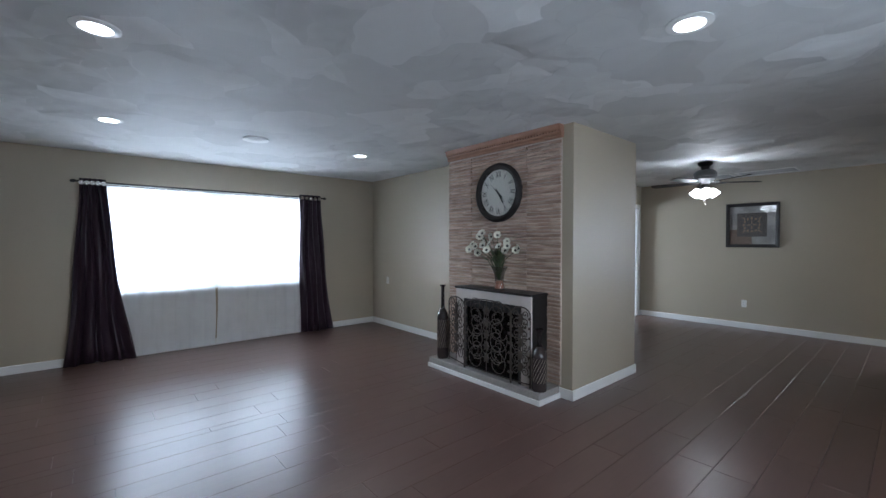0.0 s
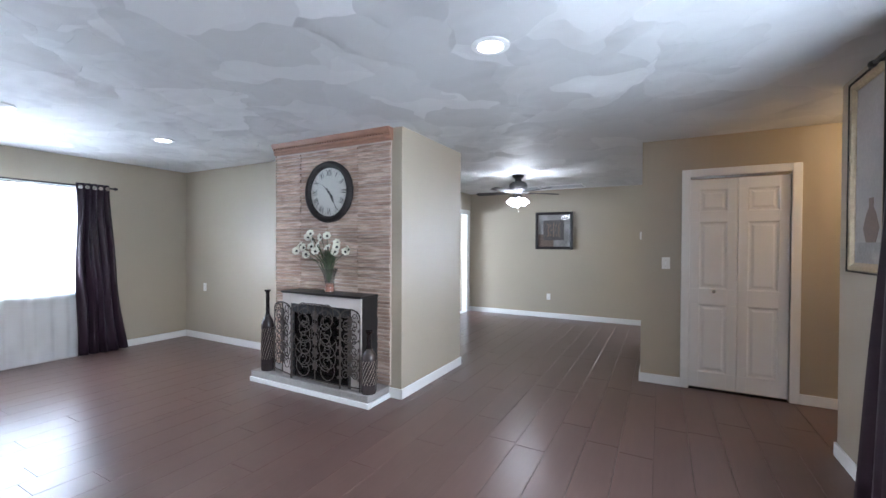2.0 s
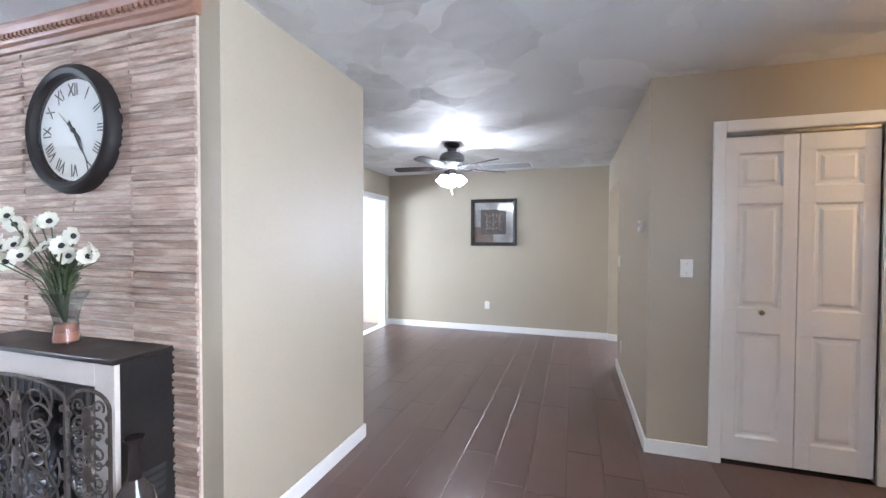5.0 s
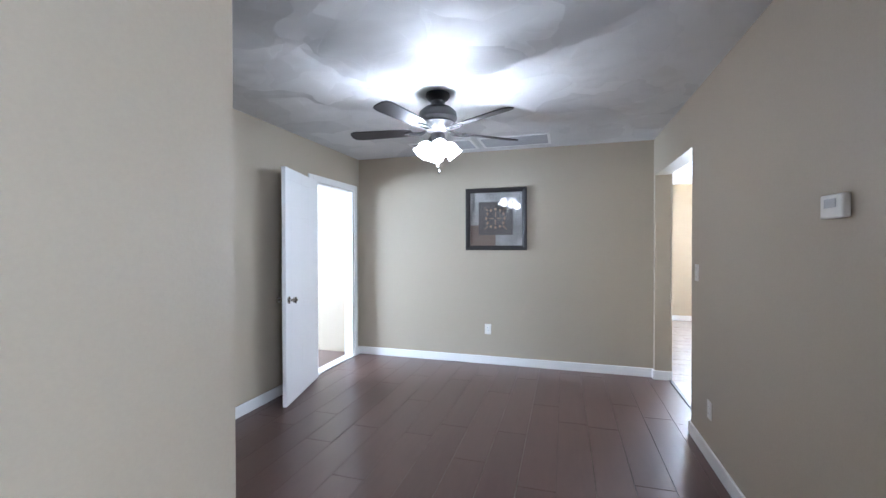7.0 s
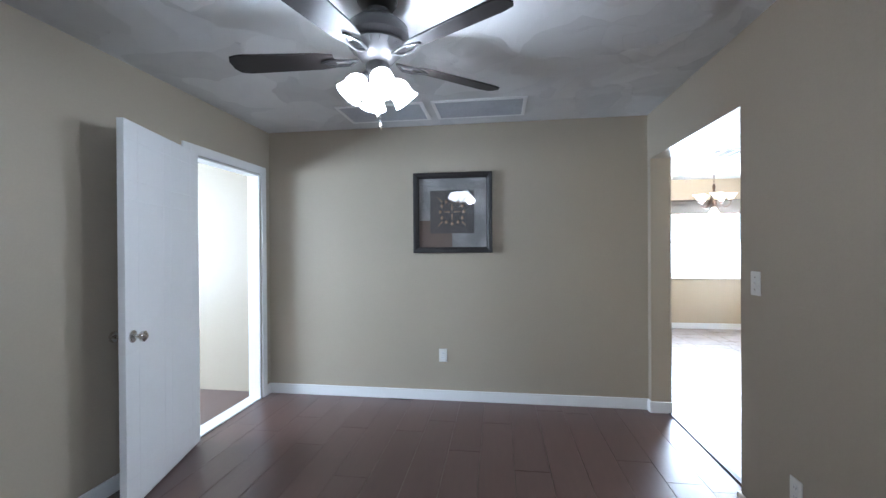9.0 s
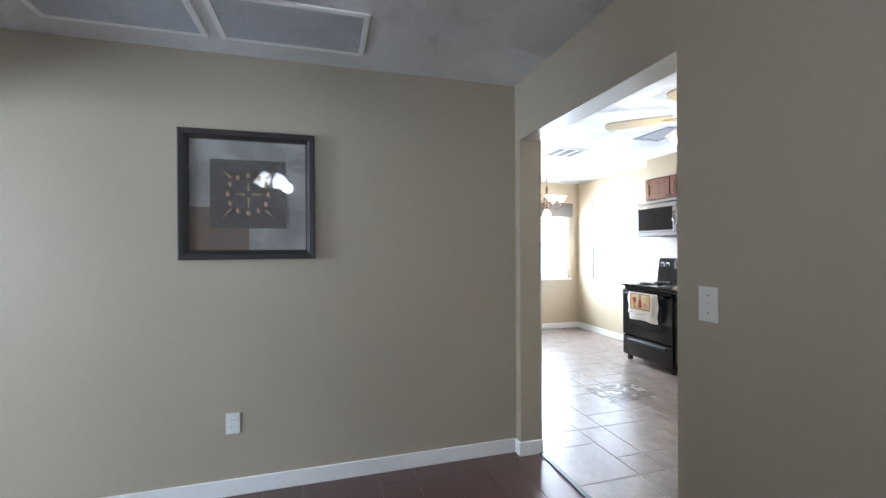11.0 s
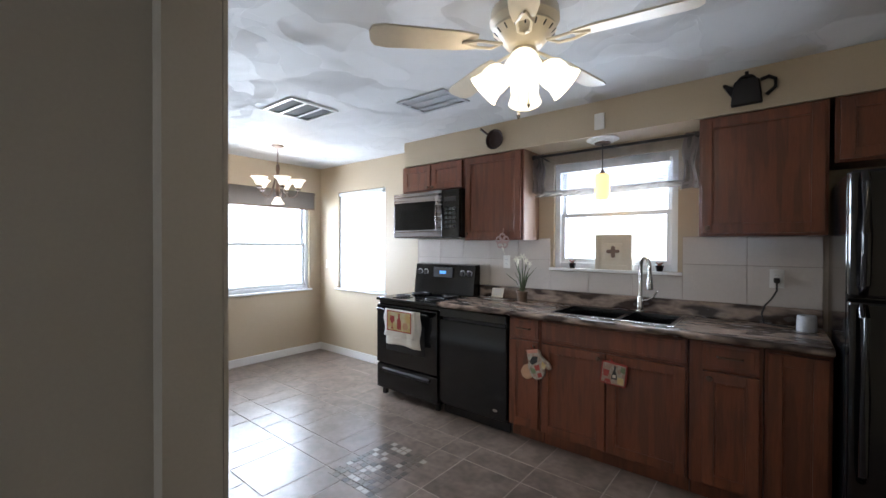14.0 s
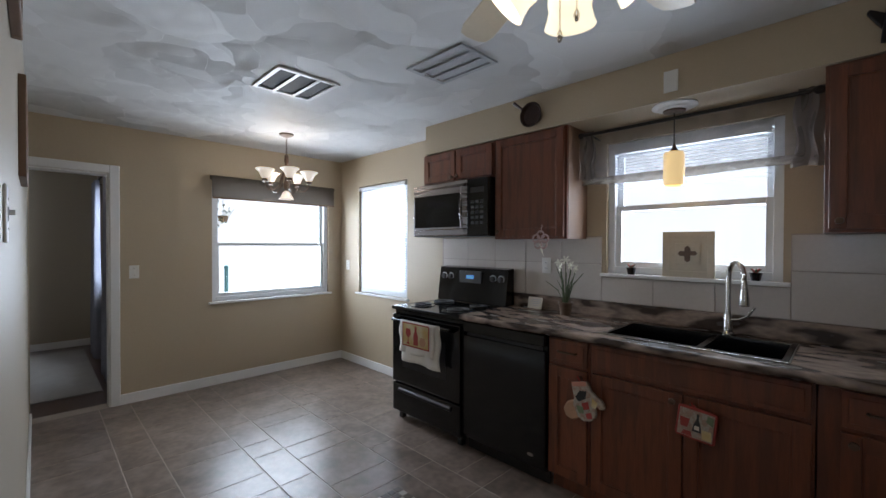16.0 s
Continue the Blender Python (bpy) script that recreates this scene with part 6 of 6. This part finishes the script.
for sx in (8.22, 7.58):
    sp = thing("sill_pot", (sx, -2.70, 1.236), "tiny plum pot with a succulent on the sill", "potted plant", "sill pots")
    part("pot", lambda bm: lathe(bm, [(0.020, 1.2365), (0.028, 1.275), (0.030, 1.28), (0.024, 1.28), (0, 1.277)], (sx, -2.70, 0), "z", 16), SMOKEDARK, sp, smooth=True)
    for k in range(9):
        a = k * 2.4
        part("leaf", lambda bm: tube(bm, [(sx, -2.70, 1.277), (sx + 0.016 * math.cos(a), -2.70 + 0.016 * math.sin(a), 1.293), (sx + 0.026 * math.cos(a), -2.70 + 0.026 * math.sin(a), 1.30)], 0.006, 5, 0.002), WINE if k % 2 else LEAF, sp)
# bloom ornament hanging below the wall cabinet
orn = thing("hanging_ornament", (8.76, -2.40, 1.45), "pink ribbon flower ornament hanging under the cabinet", "ornament")
PINK = material("dusty_pink_ribbon", (0.52, 0.36, 0.33), 0.7)
for k in range(5):
    a = 2 * math.pi * k / 5 + 0.3
    part("petal_ring", lambda bm: tube(bm, [(8.70 + 0.035 * math.cos(a) + 0.026 * math.cos(t), -2.40, 1.455 + 0.035 * math.sin(a) + 0.026 * math.sin(t)) for t in (2 * math.pi * i / 12 for i in range(13))], 0.007, 6), PINK, orn, smooth=True)
part("tail", lambda bm: tube(bm, [(8.70, -2.40, 1.43), (8.69, -2.40, 1.38), (8.675, -2.40, 1.35)], 0.008, 6, 0.003), PETAL, orn)
part("cord", lambda bm: tube(bm, [(8.70, -2.40, 1.50), (8.70, -2.418, 1.56)], 0.002, 5), PINK, orn)
# iron pan and kettle silhouettes on the soffit
PANM = material("rusty_black_iron", (0.035, 0.017, 0.012), 0.45, metal=0.3, var=0.3, scale=20)
pn = thing("wall_pan", (8.78, -2.41, 2.33), "small dark iron skillet hung on the soffit", "wall decor")
part("dish", lambda bm: lathe(bm, [(0.05, 0.001), (0.07, 0.004), (0.085, 0.03), (0.078, 0.03), (0.065, 0.01), (0, 0.009)], (8.775, -2.414, 2.31), "y", 32), PANM, pn, smooth=True)
part("handle", lambda bm: tube(bm, [(8.845, -2.395, 2.36), (8.88, -2.392, 2.39), (8.915, -2.392, 2.42)], 0.009, 8, 0.012), PANM, pn, smooth=True)
kt = thing("wall_kettle", (7.07, -2.41, 2.27), "dark metal coffee pot decoration on the soffit", "wall decor")
KM = material("dark_pewter", (0.016, 0.013, 0.013), 0.5, metal=0.5, var=0.2)
part("body", lambda bm: prism(bm, [(7.00, 2.235), (7.15, 2.235), (7.135, 2.37), (7.11, 2.385), (7.04, 2.385), (7.015, 2.37)], -2.413, -2.375), KM, kt, 0.008)
part("lid", lambda bm: prism(bm, [(7.03, 2.386), (7.12, 2.386), (7.10, 2.402), (7.082, 2.406), (7.085, 2.425), (7.065, 2.425), (7.068, 2.406), (7.05, 2.402)], -2.41, -2.38), KM, kt, 0.004)
part("spout", lambda bm: prism(bm, [(7.145, 2.29), (7.19, 2.365), (7.18, 2.375), (7.135, 2.345)], -2.41, -2.38), KM, kt, 0.004)
part("handle", lambda bm: tube(bm, [(7.012, 2.36 - 2.36 - 2.395, 2.365), (6.975, -2.395, 2.375), (6.945, -2.395, 2.355), (6.945, -2.395, 2.31), (6.985, -2.395, 2.275)], 0.010, 8), KM, kt, smooth=True)
# cord and small grey pot by the end wall
pl = thing("power_cord", (6.93, -2.66, 0.95), "black power cord hanging from the outlet", "cord")
part("plug", lambda bm: box(bm, 6.915, -2.70, 1.195, 6.945, -2.655, 1.225), BLACKM, pl, 0.004)
part("cable", lambda bm: tube(bm, [(6.93, -2.66, 1.20), (6.93, -2.64, 1.15), (6.955, -2.62, 1.10), (6.985, -2.62, 1.06), (7.0, -2.61, 1.01), (6.99, -2.59, 0.956), (6.93, -2.57, 0.951), (6.88, -2.58, 0.951)], 0.005, 8), BLACKM, pl, smooth=True)
jr = part("jar", lambda bm: lathe(bm, [(0.042, 0.9455), (0.045, 0.955), (0.042, 1.03), (0.038, 1.035), (0.034, 1.03), (0.036, 0.96), (0, 0.958)], (6.80, -2.50, 0), "z", 24), GREY, None, smooth=True)
tagged(jr, "small grey ceramic jar on the counter", "jar")
# plates hung on the kitchen's inner wall
for x, z, h in ((9.6, 1.86, 0.38), (8.62, 2.12, 0.30)):
    wf = thing("wall_frame", (x, 0.04, z), "shallow framed decoration on the kitchen wall", "picture", "kitchen wall frames")
    boxes("frame", [(x - 0.2, 0.022, z - h / 2, x - 0.17, 0.0445, z + h / 2), (x + 0.17, 0.022, z - h / 2, x + 0.2, 0.0445, z + h / 2), (x - 0.17, 0.022, z + h / 2 - 0.03, x + 0.17, 0.0445, z + h / 2), (x - 0.17, 0.022, z - h / 2, x + 0.17, 0.0445, z - h / 2 + 0.03)], WOODSIDE, wf, 0.003)
    boxes("backing", [(x - 0.17, 0.034, z - h / 2 + 0.03, x + 0.17, 0.0445, z + h / 2 - 0.03)], CREAM, wf)
plate("light_switch", "white toggle switch on the kitchen inner wall", (8.42, 0.045, 1.48), "-y")

# ---- pieces of walls and floors ----


def slab_mesh(name, w, d, h, mat, ease=0.002):
    """A tile or plank with eased upper edges, its corner at the origin."""
    bm = bmesh.new()
    v = [bm.verts.new(p) for p in ((0, 0, 0), (w, 0, 0), (w, d, 0), (0, d, 0), (0, 0, h - ease), (w, 0, h - ease), (w, d, h - ease), (0, d, h - ease), (ease, ease, h), (w - ease, ease, h), (w - ease, d - ease, h), (ease, d - ease, h))]
    for k in range(4):
        j = (k + 1) % 4
        bm.faces.new((v[k], v[j], v[4 + j], v[4 + k]))
        bm.faces.new((v[4 + k], v[4 + j], v[8 + j], v[8 + k]))
    bm.faces.new(v[8:12])
    me = bpy.data.meshes.new(name)
    bm.to_mesh(me)
    bm.free()
    me.materials.append(mat)
    return me


def ledger_mesh(w, h, d):
    """A stone strip standing on its back: y 0 to w, z 0 to h, front at x = -d, uneven."""
    bm = bmesh.new()
    n = 4
    rows = []
    for j, (z, dd) in enumerate(((0, 0.4), (h * 0.2, 0.95), (h * 0.8, 1.0), (h, 0.35))):
        rows.append([bm.verts.new((-d * dd * random.uniform(0.8, 1.1), w * i / n, z)) for i in range(n + 1)])
    for a, b in zip(rows, rows[1:]):
        for i in range(n):
            bm.faces.new((a[i], a[i + 1], b[i + 1], b[i]))
    for e_ in (0, n):
        back = [bm.verts.new((0, w * e_ / n, z)) for z in (0, h)]
        bm.faces.new([r[e_] for r in rows] + back[::-1])
    bmesh.ops.recalc_face_normals(bm, faces=bm.faces)
    me = bpy.data.meshes.new("stone_strip")
    bm.to_mesh(me)
    bm.free()
    me.materials.append(STONE)
    return me


random.seed(11)
ROW, COLS = 0.0335, ((2.187, 0.372), (2.563, 0.372), (2.939, 0.372), (3.315, 0.367))
strips = [ledger_mesh(0.370, 0.029, 0.020) for _ in range(6)]
rows = int(2.22 / ROW)
for r in range(rows):
    for c, (yy, w) in enumerate(COLS):
        ob = piece("stone", random.choice(strips), (3.333, yy, 0.112 + ROW * r), backing)
        ob.scale = (random.choice((0.45, 0.7, 0.9, 1.1)), w / 0.372, random.uniform(0.9, 1.08))

# planks run along x; long narrow boards with staggered ends
PW, PL = 0.215, 1.24
boards = {}
random.seed(3)
AREAS = ((-1.6, -1.02, 8.165, 3.58), (-1.6, 3.58, 3.88, 6.335))
SOLID = ((3.345, 2.073, 4.55, 3.70), (4.955, -1.2, 8.3, 0.20))
near, far = 0, []
for x_lo, y_lo, x_hi, y_hi in AREAS:
    ny = int((y_hi - y_lo) / PW) + 1
    for j in range(ny):
        yy = y_lo + j * PW
        w = min(PW, y_hi - yy) - 0.002
        if w < 0.02:
            continue
        xx = x_lo - random.uniform(0, PL)
        while xx < x_hi:
            a, b = max(xx, x_lo), min(xx + PL, x_hi)
            for s in SOLID:
                if yy + w > s[1] + 0.01 and yy < s[3] - 0.01:
                    if s[0] <= a < s[2]:
                        a = s[2] if yy > s[1] and yy + w < s[3] else a
                    if s[0] < b <= s[2] and yy > s[1] and yy + w < s[3]:
                        b = s[0]
            if b - a > 0.04:
                key = (round(b - a - 0.002, 3), round(w, 3))
                if near < 300:
                    if key not in boards:
                        boards[key] = slab_mesh("plank", key[0], key[1], 0.012, PLANK, 0.001)
                    piece("plank", boards[key], (a, yy, -0.012), floor)
                    near += 1
                else:
                    far.append((a, yy, -0.012, a + key[0], yy + w, 0.0))
            xx += PL
if far:
    boxes("plank_rest", far, PLANK, floor)["kind"] = "stuff"
rest = boxes("floor_hall_planks", [(3.915, -3.0, -0.011, 4.955, -1.025, -0.0005), (3.99, 3.70, -0.011, 8.165, 6.335, -0.0005)], PLANK)
tagged(rest, "dark plank floor of the hall and bedroom", "floor", kind="structure")

# modular kitchen tiles: large squares with narrow companions
tiles = {}
MOS = (8.69, -1.50, 9.09, -0.97)
MOSAIC = (material("mosaic_dark", (0.085, 0.068, 0.058), 0.35), material("mosaic_tan", (0.20, 0.16, 0.13), 0.35), material("mosaic_pale", (0.46, 0.41, 0.36), 0.3), material("mosaic_taupe", (0.14, 0.11, 0.09), 0.35))
BIG, SMALL = 0.42, 0.21
yy, j = 0.045, 0
while yy > KY + 0.62:
    hgt = BIG if j % 2 == 0 else SMALL
    xx, i = 5.80 - 0.21 * j % 0.63, 0
    while xx < 11.76:
        wid = (BIG if i % 2 == 0 else SMALL) if j % 2 == 0 else (SMALL if i % 3 == 0 else BIG)
        a, b, c, d = max(xx, 5.8), min(xx + wid, 11.76), max(yy - hgt, KY + 0.02), yy
        if b - a > 0.03:
            key = (round(b - a - 0.006, 3), round(d - c - 0.006, 3))
            if key not in tiles:
                tiles[key] = slab_mesh("tile", key[0], key[1], 0.0062, TILE, 0.0016)
            piece("tile", tiles[key], (a + 0.003, c + 0.003, -0.006), kfloor)
        xx += wid
        i += 1
    yy -= hgt
    j += 1
for xx in [9.90 + 0.42 * k for k in range(5)]:
    key = (0.414, 0.30)
    if key not in tiles:
        tiles[key] = slab_mesh("tile", key[0], key[1], 0.0062, TILE, 0.0016)
    for q in (0, 1):
        if xx + 0.414 < 11.77 or q < 2:
            ob = piece("tile", tiles[key], (xx, KY + 0.012 + 0.306 * q, -0.0062), kfloor)
random.seed(8)
small = [slab_mesh("mosaic", 0.038, 0.038, 0.0064, m, 0.001) for m in MOSAIC]
xx = MOS[0]
while xx < MOS[2]:
    yy = MOS[1]
    while yy < MOS[3]:
        piece("mosaic", random.choice(small), (xx, yy, -0.0045), kfloor)
        yy += 0.045
    xx += 0.045

# white splash tiles
wsp = tagged(boxes("wall_splash", [(5.9, KY + 0.0005, 0.92, 7.44, KY + 0.003, 1.485), (8.42, KY + 0.0005, 0.92, 9.95, KY + 0.003, 1.485), (7.44, KY + 0.0005, 0.92, 8.42, KY + 0.003, 1.21)], GROUT), "white tiled kitchen splash", "wall", kind="structure")
sm = {}
for x0_, x1_, top in ((6.72, 7.44, 1.485), (7.44, 8.42, 1.21), (8.42, 9.93, 1.485)):
    nx = max(1, round((x1_ - x0_) / 0.30))
    w = (x1_ - x0_) / nx
    for k in range(nx):
        z = 1.047
        for hh in (0.25, 0.185):
            h_ = min(hh, top - z)
            if h_ < 0.03:
                continue
            key = (round(w - 0.004, 3), round(h_ - 0.004, 3))
            if key not in sm:
                me = slab_mesh("splash_tile", key[0], key[1], 0.006, SPLASH, 0.0015)
                me.transform(Matrix.Rotation(radians(90), 4, "X") @ Matrix.Diagonal((1, 1, -1, 1)))
                me.flip_normals()
                sm[key] = me
            piece("splash_tile", sm[key], (x0_ + k * w, KY + 0.003, z), wsp)
            z += hh
